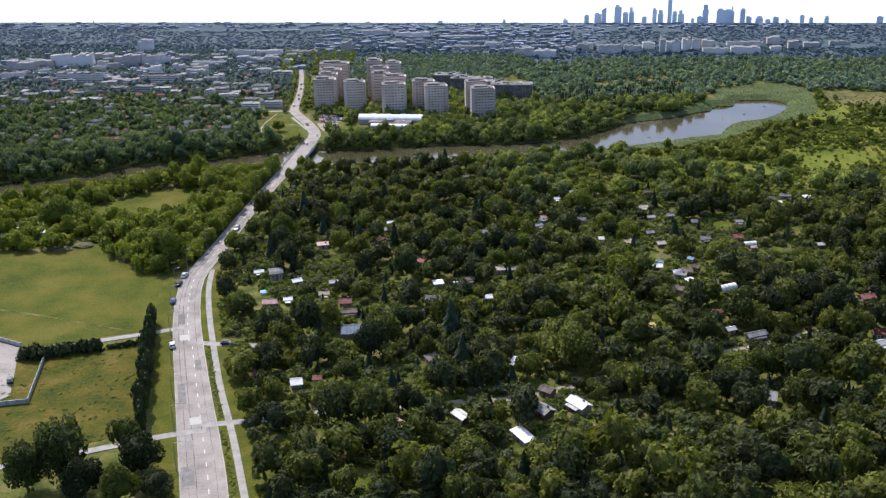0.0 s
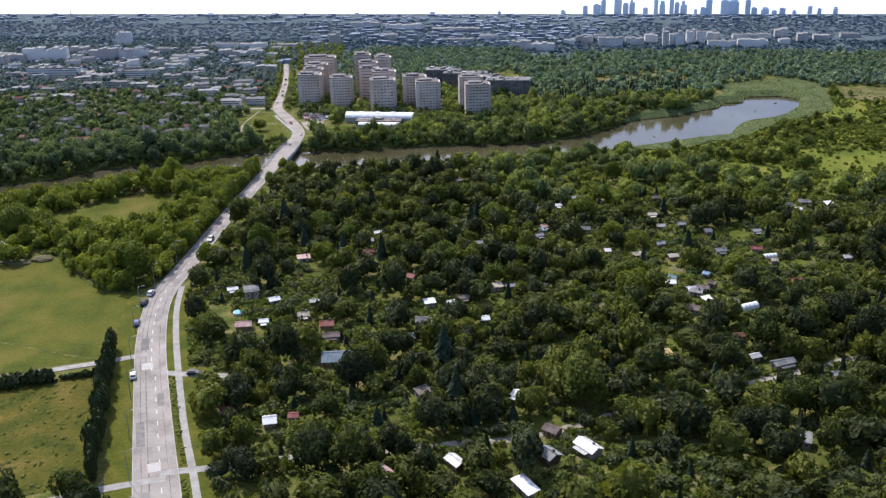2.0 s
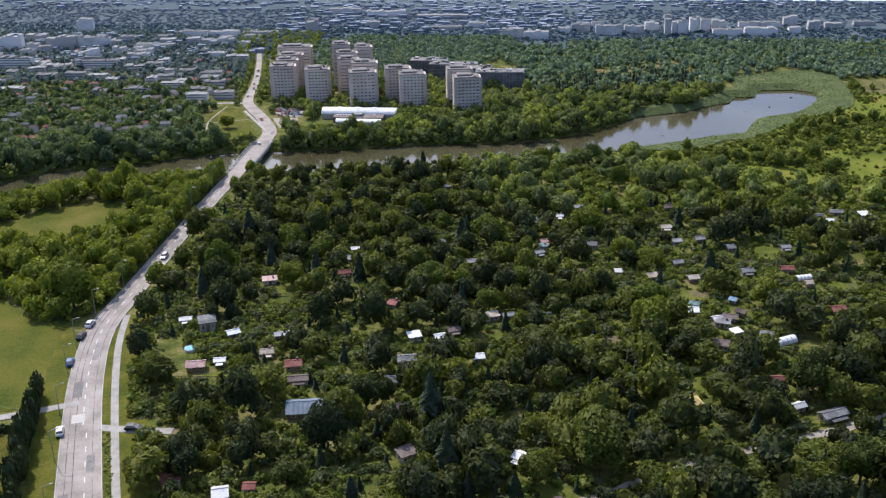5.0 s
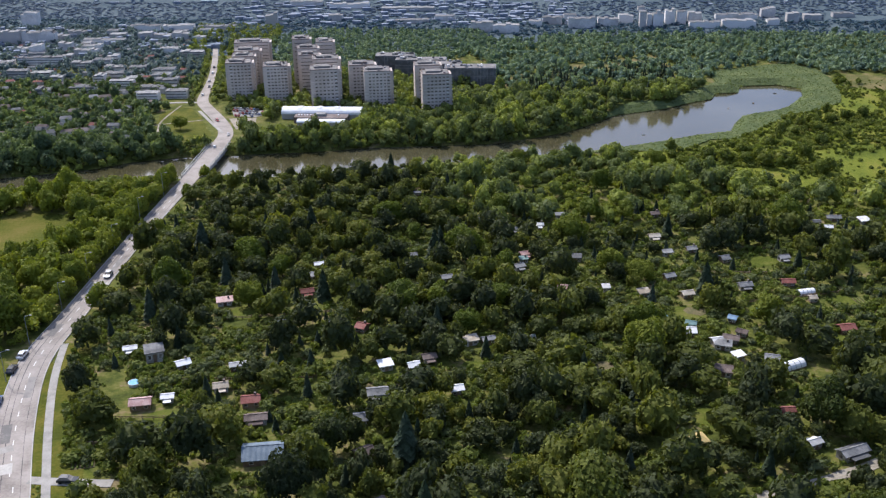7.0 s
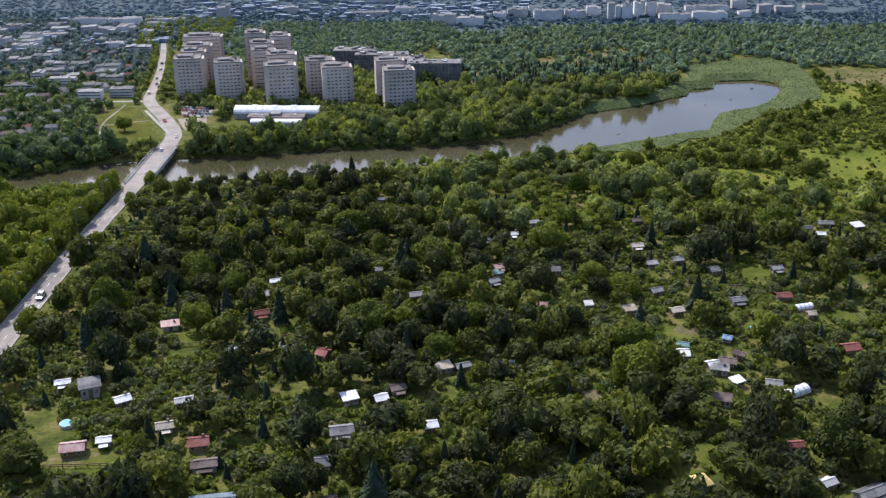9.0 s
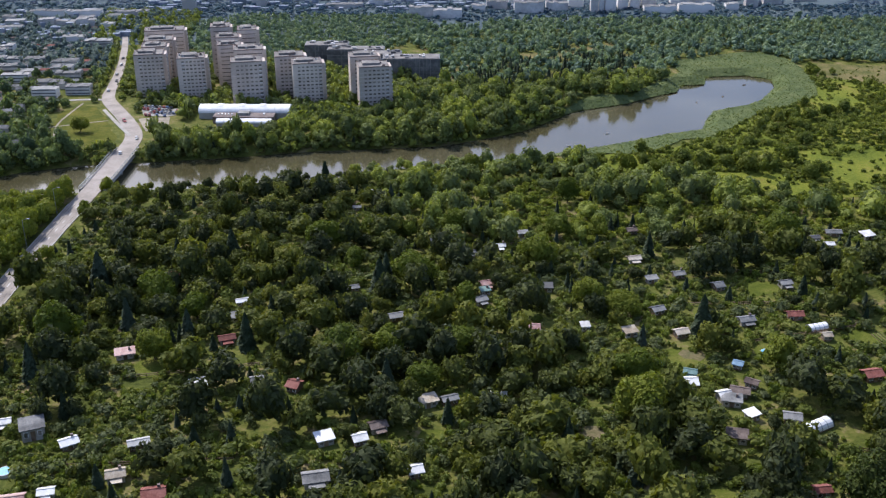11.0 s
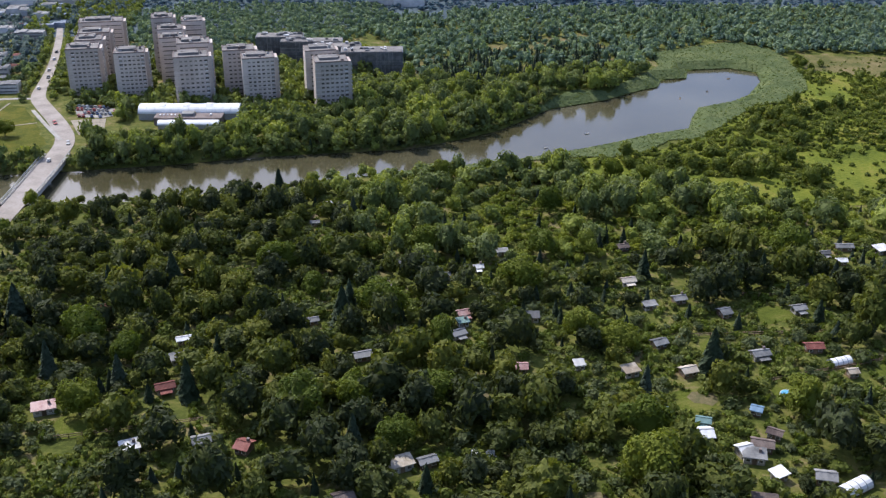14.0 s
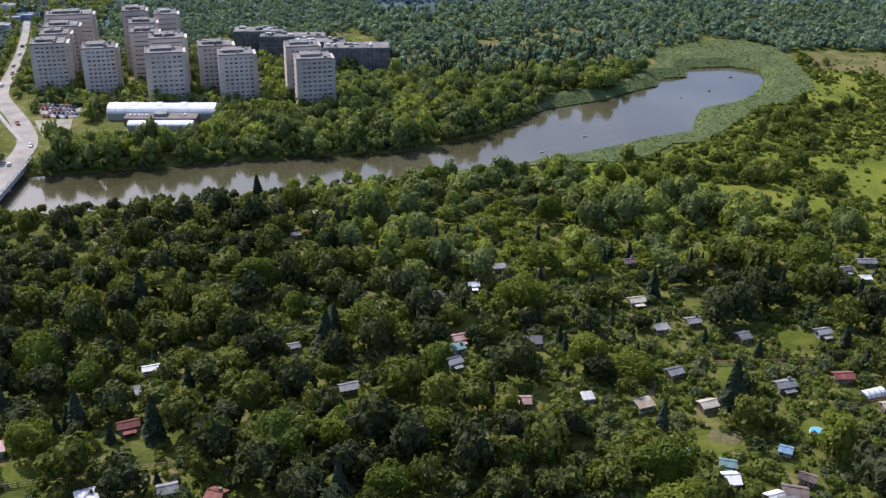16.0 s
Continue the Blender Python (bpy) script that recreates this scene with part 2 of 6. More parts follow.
M_BARK = surface("bark", [(0.06, 0.045, 0.03), (0.11, 0.085, 0.06), (0.15, 0.12, 0.09)], scale=1.0, rough=0.95, bump=0.8, fine=5.0)
M_CONC = surface("concrete", [(0.30, 0.29, 0.27), (0.40, 0.38, 0.35), (0.46, 0.44, 0.41)], scale=0.2, rough=0.9, bump=0.15, fine=3.0)
M_PANEL = surface("panel_facade", [(0.43, 0.365, 0.31), (0.53, 0.455, 0.39), (0.61, 0.53, 0.46)], scale=0.12, rough=0.85, bump=0.1, fine=1.5, vary=0.35)
M_ROOFTAR = surface("tar_roof", [(0.10, 0.095, 0.09), (0.17, 0.16, 0.15), (0.24, 0.22, 0.20)], scale=0.3, rough=0.9, bump=0.2, fine=2.5)
M_PANE = surface("window_glass", [(0.05, 0.045, 0.04), (0.11, 0.095, 0.08), (0.26, 0.23, 0.20)], scale=0.9, rough=0.25, bump=0.0, fine=1.2, vary=0.6, spec=0.5)
M_WHITEMETAL = surface("white_sheet_metal", [(0.60, 0.60, 0.60), (0.70, 0.70, 0.69), (0.77, 0.77, 0.76)], scale=0.3, rough=0.6, bump=0.05, fine=3.0, spec=0.35)
M_BROWNROOF = surface("brown_roof", [(0.13, 0.10, 0.09), (0.18, 0.145, 0.13), (0.23, 0.19, 0.17)], scale=0.3, rough=0.85, bump=0.2, fine=3.0)
M_DARKGLASS = surface("dark_curtain_wall", [(0.07, 0.074, 0.082), (0.115, 0.12, 0.128), (0.18, 0.18, 0.188)], scale=0.4, rough=0.35, bump=0.1, fine=1.5)
M_FARWALL = surface("far_facade", [(0.40, 0.375, 0.35), (0.54, 0.51, 0.475), (0.70, 0.665, 0.625)], scale=0.12, rough=0.85, bump=0.0, fine=0.8, vary=0.8)
# walls of the far districts, tinted blue in place of haze
M_HAZEWALL = surface("haze_tinted_facade", [(0.15, 0.18, 0.23), (0.21, 0.24, 0.29), (0.34, 0.36, 0.40)], scale=0.1, rough=0.95, bump=0.0, fine=0.8, spec=0.1)
# tower glass lightened and blued in place of distance haze
M_TOWERGLASS = surface("hazed_tower_facade", [(0.62, 0.70, 0.78), (0.70, 0.77, 0.84), (0.78, 0.83, 0.88)], scale=0.06, rough=0.5, metal=0.1, bump=0.0, fine=0.5, vary=0.6)
M_REDROOF = surface("red_tiles", [(0.13, 0.045, 0.035), (0.20, 0.066, 0.05), (0.26, 0.105, 0.085)], scale=0.5, rough=0.8, bump=0.3, fine=4.0, vary=0.4)
M_GREYROOF = surface("grey_felt", [(0.09, 0.09, 0.09), (0.16, 0.16, 0.155), (0.25, 0.245, 0.235)], scale=0.4, rough=0.85, bump=0.2, fine=4.0, vary=0.6)
M_WHITEROOF = surface("pale_corrugated", [(0.42, 0.41, 0.39), (0.60, 0.585, 0.56), (0.76, 0.745, 0.72)], scale=0.4, rough=0.65, bump=0.2, fine=4.0, vary=0.7)
M_PINKROOF = surface("faded_red_metal", [(0.27, 0.15, 0.135), (0.37, 0.215, 0.195), (0.46, 0.32, 0.29)], scale=0.5, rough=0.7, bump=0.2, fine=4.0, vary=0.4)
M_DARKROOF = surface("dark_shingle", [(0.07, 0.05, 0.045), (0.12, 0.09, 0.075), (0.18, 0.14, 0.12)], scale=0.5, rough=0.85, bump=0.3, fine=4.0, vary=0.4)
M_TANROOF = surface("weathered_boards", [(0.26, 0.21, 0.15), (0.40, 0.34, 0.26), (0.50, 0.44, 0.36)], scale=0.5, rough=0.85, bump=0.3, fine=5.0, vary=0.4)
M_BLUEROOF = surface("blue_grey_sheet", [(0.09, 0.125, 0.16), (0.125, 0.165, 0.20), (0.17, 0.21, 0.245)], scale=0.4, rough=0.6, bump=0.15, fine=3.0)
M_RENDER = surface("cottage_render", [(0.26, 0.235, 0.20), (0.36, 0.33, 0.285), (0.46, 0.43, 0.38)], scale=0.4, rough=0.85, bump=0.1, fine=3.0, vary=0.5)
M_WOODWALL = surface("wood_wall", [(0.10, 0.065, 0.04), (0.18, 0.12, 0.075), (0.27, 0.19, 0.12)], scale=0.6, rough=0.8, bump=0.3, fine=5.0, vary=0.5)
M_RAIL = plain("painted_steel", (0.22, 0.24, 0.25), 0.5, 0.4)
M_TYRE = plain("tyre", (0.02, 0.02, 0.02), 0.9)
M_YELLOW = plain("yellow_canvas", (0.62, 0.46, 0.18), 0.8)
M_TEAL = plain("teal_sheet", (0.13, 0.21, 0.195), 0.7)
M_TARP = plain("blue_tarpaulin", (0.16, 0.25, 0.34), 0.6)
M_POOL = plain("pool_blue", (0.12, 0.36, 0.55), 0.3)

# ---- building helpers ----
rng = np.random.default_rng(7)


def part(name, bm, material, parent, label=""):
    """Links a bmesh (or a ready mesh) as one mesh object under a thing or part."""
    if isinstance(bm, bmesh.types.BMesh):
        me = bpy.data.meshes.new(name)
        bm.to_mesh(me)
        bm.free()
    else:
        me = bm
    if material is not None and not me.materials:
        me.materials.append(material)
    ob = new(name, me)
    ob.parent = parent
    if label:
        ob["label"] = label
    return ob


def thing(name, label, category, m=None, group="", kind=""):
    ob = tagged(new(name), label, category, group, kind)
    ob.empty_display_size = 0.5
    if m is not None:
        ob.matrix_basis = m
    return ob


def slab(name, bm, material, label, category, kind="structure", group=""):
    ob = part(name, bm, material, None)
    return tagged(ob, label, category, group, kind)


def add_box(bm, x0, y0, z0, x1, y1, z1, bevel=0.0):
    v = [bm.verts.new((x, y, z)) for z in (z0, z1) for y in (y0, y1) for x in (x0, x1)]
    fs = [bm.faces.new([v[i] for i in q]) for q in ((0, 2, 3, 1), (4, 5, 7, 6), (0, 1, 5, 4), (2, 6, 7, 3), (0, 4, 6, 2), (1, 3, 7, 5))]
    if bevel:
        es = list({e for f in fs for e in f.edges})
        bmesh.ops.bevel(bm, geom=es, offset=bevel, segments=1, affect="EDGES")
    return v


def box_bm(*dims, bevel=0.0):
    bm = bmesh.new()
    add_box(bm, *dims, bevel=bevel)
    return bm


def tri_mesh(name, v, t, tone=None, smooth=False):
    me = bpy.data.meshes.new(name)
    v, t = np.asarray(v, np.float32), np.asarray(t, np.int32)
    me.vertices.add(len(v))
    me.vertices.foreach_set("co", v.ravel())
    me.loops.add(t.size)
    me.loops.foreach_set("vertex_index", t.ravel())
    me.polygons.add(len(t))
    me.polygons.foreach_set("loop_start", np.arange(0, t.size, 3, dtype=np.int32))
    if tone is not None:
        me.attributes.new("tone", "FLOAT", "FACE").data.foreach_set("value", np.asarray(tone, np.float32))
    if smooth:
        me.polygons.foreach_set("use_smooth", np.ones(len(t), bool))
    me.update(calc_edges=True)
    return me


def inside(poly, x, y):
    """Even-odd test of points against a polygon (arrays)."""
    p, hit = np.asarray(poly, float), np.zeros(np.shape(x), bool)
    for (x0, y0), (x1, y1) in zip(p, np.roll(p, -1, 0)):
        if y0 != y1:
            hit ^= ((y0 > y) != (y1 > y)) & (x < (x1 - x0) * (y - y0) / (y1 - y0) + x0)
    return hit


def line_gap(line, x, y, closed=False):
    """Distance of points from a polyline."""
    p = np.asarray(line, float)
    q = np.roll(p, -1, 0) if closed else p[1:]
    best = np.full(np.shape(x), 1e9)
    for (x0, y0), (x1, y1) in zip(p, q):
        dx, dy = x1 - x0, y1 - y0
        s = np.clip(((x - x0) * dx + (y - y0) * dy) / (dx * dx + dy * dy + 1e-9), 0, 1)
        best = np.minimum(best, np.hypot(x - x0 - s * dx, y - y0 - s * dy))
    return best


def smooth_line(pts, step=4.0):
    """A rounded line of even steps through points of any number of columns."""
    p = np.asarray(pts, float)
    for _ in range(3):
        q = [p[0]]
        for a, b in zip(p[:-1], p[1:]):
            q += [a * 0.75 + b * 0.25, a * 0.25 + b * 0.75]
        p = np.array(q + [p[-1]])
    s = np.r_[0, np.cumsum(np.hypot(*np.diff(p[:, :2], axis=0).T))]
    u = np.linspace(0, s[-1], max(2, int(s[-1] / step) + 1))
    return np.stack([np.interp(u, s, p[:, i]) for i in range(p.shape[1])], 1)


def ribbon(line, width, z, side=0.0, thick=0.12, wob=0.0):
    """A flat strip with edges along a line; width and side may vary by row; z is its top."""
    p = np.asarray(line, float)
    d = np.gradient(p[:, :2], axis=0)
    d /= np.hypot(d[:, 0], d[:, 1])[:, None]
    nrm = np.stack([d[:, 1], -d[:, 0]], 1)
    w, sd = np.broadcast_to(width, len(p)), np.broadcast_to(side, len(p))
    bm = bmesh.new()
    rows = []
    for i in range(len(p)):
        j1, j2 = wob * (random.random() - 0.5), wob * (random.random() - 0.5)
        a, b = p[i, :2] + nrm[i] * (sd[i] - w[i] / 2 + j1), p[i, :2] + nrm[i] * (sd[i] + w[i] / 2 + j2)
        rows.append([bm.verts.new((*a, z - thick)), bm.verts.new((*a, z)), bm.verts.new((*b, z)), bm.verts.new((*b, z - thick))])
    for r, s in zip(rows[:-1], rows[1:]):
        for k in range(3):
            bm.faces.new((r[k], r[k + 1], s[k + 1], s[k]))
    return bm


def patch(poly, z, wob=1.5, step=5.0):
    """A ground patch with an uneven outline."""
    p = np.asarray(poly, float)
    pts = []
    for a, b in zip(p, np.roll(p, -1, 0)):
        k = max(1, int(np.hypot(*(b - a)) / step))
        for i in range(k):
            q = a + (b - a) * i / k
            pts.append(q + (np.array([noise.noise((q[0] * 0.2, q[1] * 0.2, 1)), noise.noise((q[0] * 0.2, q[1] * 0.2, 5))]) * wob if wob else 0))
    bm = bmesh.new()
    bm.faces.new([bm.verts.new((x, y, z)) for x, y in pts])
    for f in bm.faces:
        f.normal_update()
    bmesh.ops.triangulate(bm, faces=bm.faces[:])
    for f in bm.faces:
        if f.normal.z < 0:
            f.normal_flip()
    return bm

# ---- land and water ----
RIVER = [(-320, 448), (-212, 479), (-189, 483), (-174, 487), (-156, 501), (-137, 505), (-115, 510), (-102, 517), (-81, 522), (-62, 522), (-32, 523), (-2, 526), (46, 526), (65, 533),
         (80, 540), (95, 553), (104, 561), (127, 568), (146, 579), (154, 582), (159, 592), (170, 592), (175, 604), (194, 604), (203, 596), (199, 583), (186, 566), (175, 558), (160, 553),
         (153, 542), (147, 530), (130, 526), (110, 518), (84, 510), (53, 505), (29, 503), (9, 497), (-22, 495), (-52, 492), (-70, 494), (-106, 493), (-124, 486), (-148, 480), (-174, 467), (-320, 425)]
RIM_Y, RIM_SLOPE = 876.0, -0.137
LEVEL = -2.5


def rim(x, y):
    """Distance beyond the line where the plateau ends and the land drops away."""
    return (y - RIM_Y - RIM_SLOPE * x) / 1.0093


def shore(x, y):
    d = line_gap(RIVER, x, y, closed=True)
    return np.where(inside(RIVER, x, y), -d, d)


def ground_height(x, y):
    x, y = np.asarray(x, float), np.asarray(y, float)
    z = np.clip(LEVEL + shore(x, y) * 0.5, -5.0, 0.0)
    d = np.maximum(rim(x, y), 0)
    return z - np.minimum(d * d * 0.012, d * 0.45)


gx = np.r_[-2500, -1400, -900, np.arange(-620, -230, 15.0), np.arange(-230, 260, 4.0), np.arange(260, 640, 15.0), 900, 1400, 2500]
gy = np.r_[-900, -400, -100, np.arange(0, 420, 15.0), np.arange(420, 640, 3.5), np.arange(640, 1000, 10.0), 1100, 1400, 2000, 3000]
GX, GY = np.meshgrid(gx, gy)
GZ = ground_height(GX, GY)
nx, ny = len(gx), len(gy)
idx = np.arange(nx * ny).reshape(ny, nx)
a, b, c, d = idx[:-1, :-1].ravel(), idx[:-1, 1:].ravel(), idx[1:, 1:].ravel(), idx[1:, :-1].ravel()
land = tri_mesh("ground", np.stack([GX.ravel(), GY.ravel(), GZ.ravel()], 1), np.r_[np.stack([a, b, c], 1), np.stack([a, c, d], 1)])
slab("ground", land, M_GROUND, "mixed grass and soil ground of gardens and woods", "ground")
slab("water", patch([(x * 1.0, y) for x, y in ((-420, 380), (320, 380), (320, 660), (-420, 660))], LEVEL, wob=0), M_WATER, "calm brown river widening into a small lake", "water")

MEADOW_BIG = [(-230, 380), (-160, 381), (-141, 391), (-127, 373), (-110, 356), (-100, 354), (-97, 340), (-92, 312), (-109, 307), (-142, 297), (-240, 280)]
MEADOW_SMALL = [(-158, 432), (-148, 441), (-138, 450), (-123, 460), (-113, 455), (-104, 444), (-103, 429), (-118, 416), (-132, 414), (-150, 418)]
FIELD = [(-190, 280), (-125, 291), (-109, 298), (-98, 299), (-84, 247), (-100, 241), (-117, 231), (-190, 205)]
PARK = [(-98, 551), (-101, 575), (-94, 588), (-88, 585), (-83, 573), (-73, 542), (-76, 535), (-89, 536)]
WILD = [(84, 499), (92, 489), (105, 480), (118, 470), (139, 466), (149, 454), (170, 452), (260, 430), (380, 420), (420, 600), (222, 604), (205, 575), (186, 550), (168, 536), (150, 520), (128, 507)]
slab("meadow", patch(MEADOW_BIG, 0.10), M_MEADOW, "sunlit mown meadow, yellow green with dry streaks", "meadow")
slab("meadow", patch(MEADOW_SMALL, 0.10), M_MEADOW, "small mown meadow enclosed by trees", "meadow")
slab("field", patch(FIELD, 0.10), M_FIELD, "rough field of tall dry grass and weeds", "field")
slab("park_lawn", patch(PARK, 0.10), M_VERGE, "park lawn beside the bridge road", "lawn")
slab("wild_meadow", patch(WILD, 0.10), M_WILD, "bright green wild meadow with scattered bushes", "meadow")
for cx, cy, cr in ((103, 641, 9), (118, 642, 9), (131, 651, 8), (143, 656, 6), (63, 621, 5), (74, 627, 5), (150, 635, 4)):
    slab("clearing", patch([(cx + cr * 1.1 * math.cos(0.6 * i), cy + cr * 0.9 * math.sin(0.6 * i)) for i in range(10)], 0.14, wob=0.6), M_DRYGRASS, "dry yellow grass clearing in the woodland", "clearing")
slab("dry_strip", patch([(221, 590), (246, 574), (330, 562), (400, 585), (400, 602), (262, 603), (232, 612)], 0.13, wob=0.6), M_DRYGRASS, "dry tan grass strip at the meadow edge", "grass")
slab("far_ground", patch([(-520, 660), (-100, 690), (240, 700), (420, 690), (420, 823), (-520, 952)], 0.08, wob=0), M_HAZEGROUND, "distant built-up and wooded land with blue haze put into its colour", "ground")

# ---- roads ----
ROAD = smooth_line([(-48, 160, 11.4), (-59.8, 215, 11.4), (-65.4, 236, 11.2), (-73.6, 266, 9.9), (-81.8, 297, 9.1), (-87.5, 320, 8.7), (-91.6, 344, 8.0), (-91.6, 358, 7.8), (-89, 374, 7.2),
                    (-86, 401, 6.3), (-82, 434, 6.0), (-78.0, 461, 6.0), (-73.3, 491, 6.5), (-70.6, 510, 6.8), (-68, 530, 6.8), (-66.8, 545, 6.4), (-73, 565, 6.0), (-80.5, 583, 6.0),
                    (-85.5, 596, 5.5), (-86, 615, 4.2), (-86.7, 641, 3.6), (-89.5, 671, 3.2), (-92, 694, 3.0), (-96, 720, 2.4)], 3.0)
TRAIL = smooth_line([(-38, 170), (-50, 215), (-59, 247), (-66.3, 269), (-74.3, 299), (-79.7, 320), (-84.7, 343), (-86.4, 360)], 3.0)
SIDE = [smooth_line(p, 3.0) for p in ([(-112, 303), (-95, 308), (-85, 312)], [(-78, 299.5), (-66, 297.5), (-60, 297)], [(-190, 212), (-116, 231), (-95, 238), (-77, 244.7), (-66, 247)],
                                      [(-68, 249.5), (-53, 251.5), (-40, 254), (-30, 256)])]
TRACK = smooth_line([(-30, 256), (0, 258), (30, 262), (58, 277), (72, 281), (100, 290), (125, 300), (160, 316), (220, 330)], 4.0)
FORK = smooth_line([(-69, 545), (-77, 563), (-84, 580)], 3.0)
LANE = smooth_line([(-84.5, 594), (-95, 596), (-112, 594), (-140, 590)], 4.0)
on_bridge = (ROAD[:, 1] > 487) & (ROAD[:, 1] < 532)
slab("road", ribbon(ROAD[:, :2], ROAD[:, 2], 0.16, thick=0.3), M_ROAD, "pale worn asphalt road with cracks and patches", "road")
slab("foot_path", ribbon(TRAIL, 1.9, 0.2, thick=0.3), M_PATH, "pale paved foot and cycle path beside the road", "path")
slab("grass_strip", ribbon(ROAD[(ROAD[:, 1] > 150) & (ROAD[:, 1] < 352), :2], 3.2, 0.13, side=ROAD[(ROAD[:, 1] > 150) & (ROAD[:, 1] < 352), 2] / 2 + 1.5), M_VERGE, "grass strip between road and foot path", "verge")
slab("verge", ribbon(ROAD[(ROAD[:, 1] > 150) & (ROAD[:, 1] < 350), :2], 6.5, 0.12, side=-ROAD[(ROAD[:, 1] > 150) & (ROAD[:, 1] < 350), 2] / 2 - 3.2, wob=0.6), M_VERGE, "green mown verge beside the road", "verge")
slab("verge", ribbon(TRAIL, 7.0, 0.115, side=4.0, wob=1.0), M_VERGE, "grassy trodden verge beside the foot path", "verge")
for s in SIDE:
    slab("side_street", ribbon(s, 2.6, 0.18, thick=0.3), M_PATH, "narrow paved side street joining the road", "street")
slab("dirt_track", ribbon(TRACK, 2.6, 0.12, wob=1.0), M_DIRT, "pale dirt track between garden plots", "track")
slab("side_street", ribbon(FORK, 1.4, 0.19), M_PATH, "curved slip lane beside the bridge road", "street")
slab("side_street", ribbon(LANE, 2.0, 0.15), M_PATH, "side street leading past the park", "street")
slab("park_path", ribbon(smooth_line([(-94, 590), (-97, 575), (-99, 562), (-97, 548)], 3.0), 0.8, 0.16), M_DIRT, "trodden sandy path across the park lawn", "path")
slab("park_path", ribbon(smooth_line([(-110, 556), (-99, 560), (-80, 565)], 3.0), 0.7, 0.17), M_DIRT, "trodden sandy path across the park lawn", "path")
slab("meadow_track", ribbon(smooth_line([(-230, 352), (-154, 329), (-132, 321), (-107, 310.5), (-93, 307.5)]), 0.9, 0.15, thick=0.05, wob=0.2), M_GROUND, "narrow worn track across the mown meadow", "track")

# ---- cottages of the garden plots ----
WHITE = [(37, 254, 8, 4.5, -55), (4, 249, 6, 3.6, -55), (20, 238, 9, 3.6, -62), (-44, 270, 4, 5, 10), (-54, 329, 4, 3, 5), (-53, 345, 5, 4, 25), (-2, 340, 5, 4, 15), (5, 339, 4, 4, 15), (22, 280, 4, 4, -40),
         (15, 327, 4, 4, 10), (-29, 364, 5, 4, 15), (78, 351, 6, 5, -5), (134, 286, 5, 4, 20), (91, 298, 4, 3, 20), (157, 422, 6, 5, 10), (144, 368, 4, 3, 0), (-68, 354, 5, 3, 10), (-21, 403, 6, 3, 10),
         (62, 379, 3, 3, 0), (16, 475, 4, 2, 0)]
WHITE_FAR = [(50, 428, 4, 3, 0), (143, 417, 4, 3, -10), (87, 337, 4, 3, 20), (-39, 343, 6, 3, 12), (84, 345, 4, 4, 10)]
GREY = [(27, 251, 6, 5, -55), (-61, 350, 7, 6, 15), (-8, 316, 4, 5, 5), (-4, 327, 7, 5, 5), (25, 351, 5, 3, 15), (85, 343, 6, 4, -20), (95, 335, 5, 4, -20), (98, 294, 9, 4, 20), (111, 286, 4, 4, 0),
        (90, 255, 6, 5, -20), (32, 434, 6, 4, 5), (39, 396, 5, 4, 20), (17, 390, 6, 4, 10), (57, 401, 6, 4, -10), (82, 385, 5, 4, 15), (102, 377, 6, 4, 5), (102, 396, 4, 5, 10), (86, 402, 5, 3, 5),
        (148, 425, 8, 4, -10), (120, 395, 5, 4, 5)]
GREY_FAR = [(94, 404, 5, 4, 5), (-22, 395, 5, 4, 15), (-16, 364, 5, 4, 10), (141, 422, 4, 3, 0), (11, 462, 4, 2, 0), (-1, 411, 4, 3, 10), (7, 407, 5, 3, 10), (41, 425, 4, 3, 0), (160, 398, 5, 4, 0), (58, 436, 5, 3, 0)]
RED = [(-34, 326, 6, 5, 5), (-24, 384, 6, 4, 12), (-38, 272, 3, 3, 0), (-56, 276, 5, 4, 20), (120, 349, 6, 5, 5), (143, 320, 7, 5, 10), (90, 311, 4, 3, 0), (137, 293, 5, 4, 0), (115, 378, 6, 4, -5),
       (-40, 421, 5, 3, 5), (-8, 361, 4, 5, -30)]
PINK = [(-13, 244, 9, 4, -50), (-60, 327, 7, 5, 5), (42, 405, 5, 4, 10), (49, 380, 6, 4, -10), (-47, 380, 7, 4, 10)]
DARK = [(92, 349, 4, 3, -40), (-32, 318, 7, 4, 5), (-7, 302, 5, 5, 30), (-4, 283, 5, 4, 30), (90, 434, 5, 4, 5), (9, 343, 5, 4, 15), (88, 346, 6, 4, -25), (81, 330, 6, 4, -20), (29, 262, 5, 4, -40)]
TAN = [(-42, 333, 5, 4, 10), (118, 367, 3, 3, 0), (72, 375, 5, 4, 10), (84, 373, 5, 4, 10), (85, 415, 6, 4, 5), (26, 421, 3, 3, 0), (20, 351, 7, 4, 15)]
BLUE = [(-29, 304, 12, 9, 3)]
TEAL = [(80, 355, 4, 3, -25), (73, 359, 4, 3, 20), (41, 401, 4, 3, 10)]
TARP = [(92, 357, 3, 3, -35)]
COTTAGES = [(M_WHITEROOF, "pale corrugated roof", WHITE), (M_WHITEROOF, "pale corrugated roof", WHITE_FAR), (M_GREYROOF, "grey felt roof", GREY), (M_GREYROOF, "grey felt roof", GREY_FAR),
            (M_REDROOF, "red tiled roof", RED), (M_PINKROOF, "faded red metal roof", PINK), (M_DARKROOF, "dark brown shingle roof", DARK), (M_TANROOF, "weathered board roof", TAN),
            (M_BLUEROOF, "blue grey sheet metal roof", BLUE), (M_TEAL, "teal sheet roof", TEAL), (M_TARP, "bright blue tarpaulin roof", TARP)]


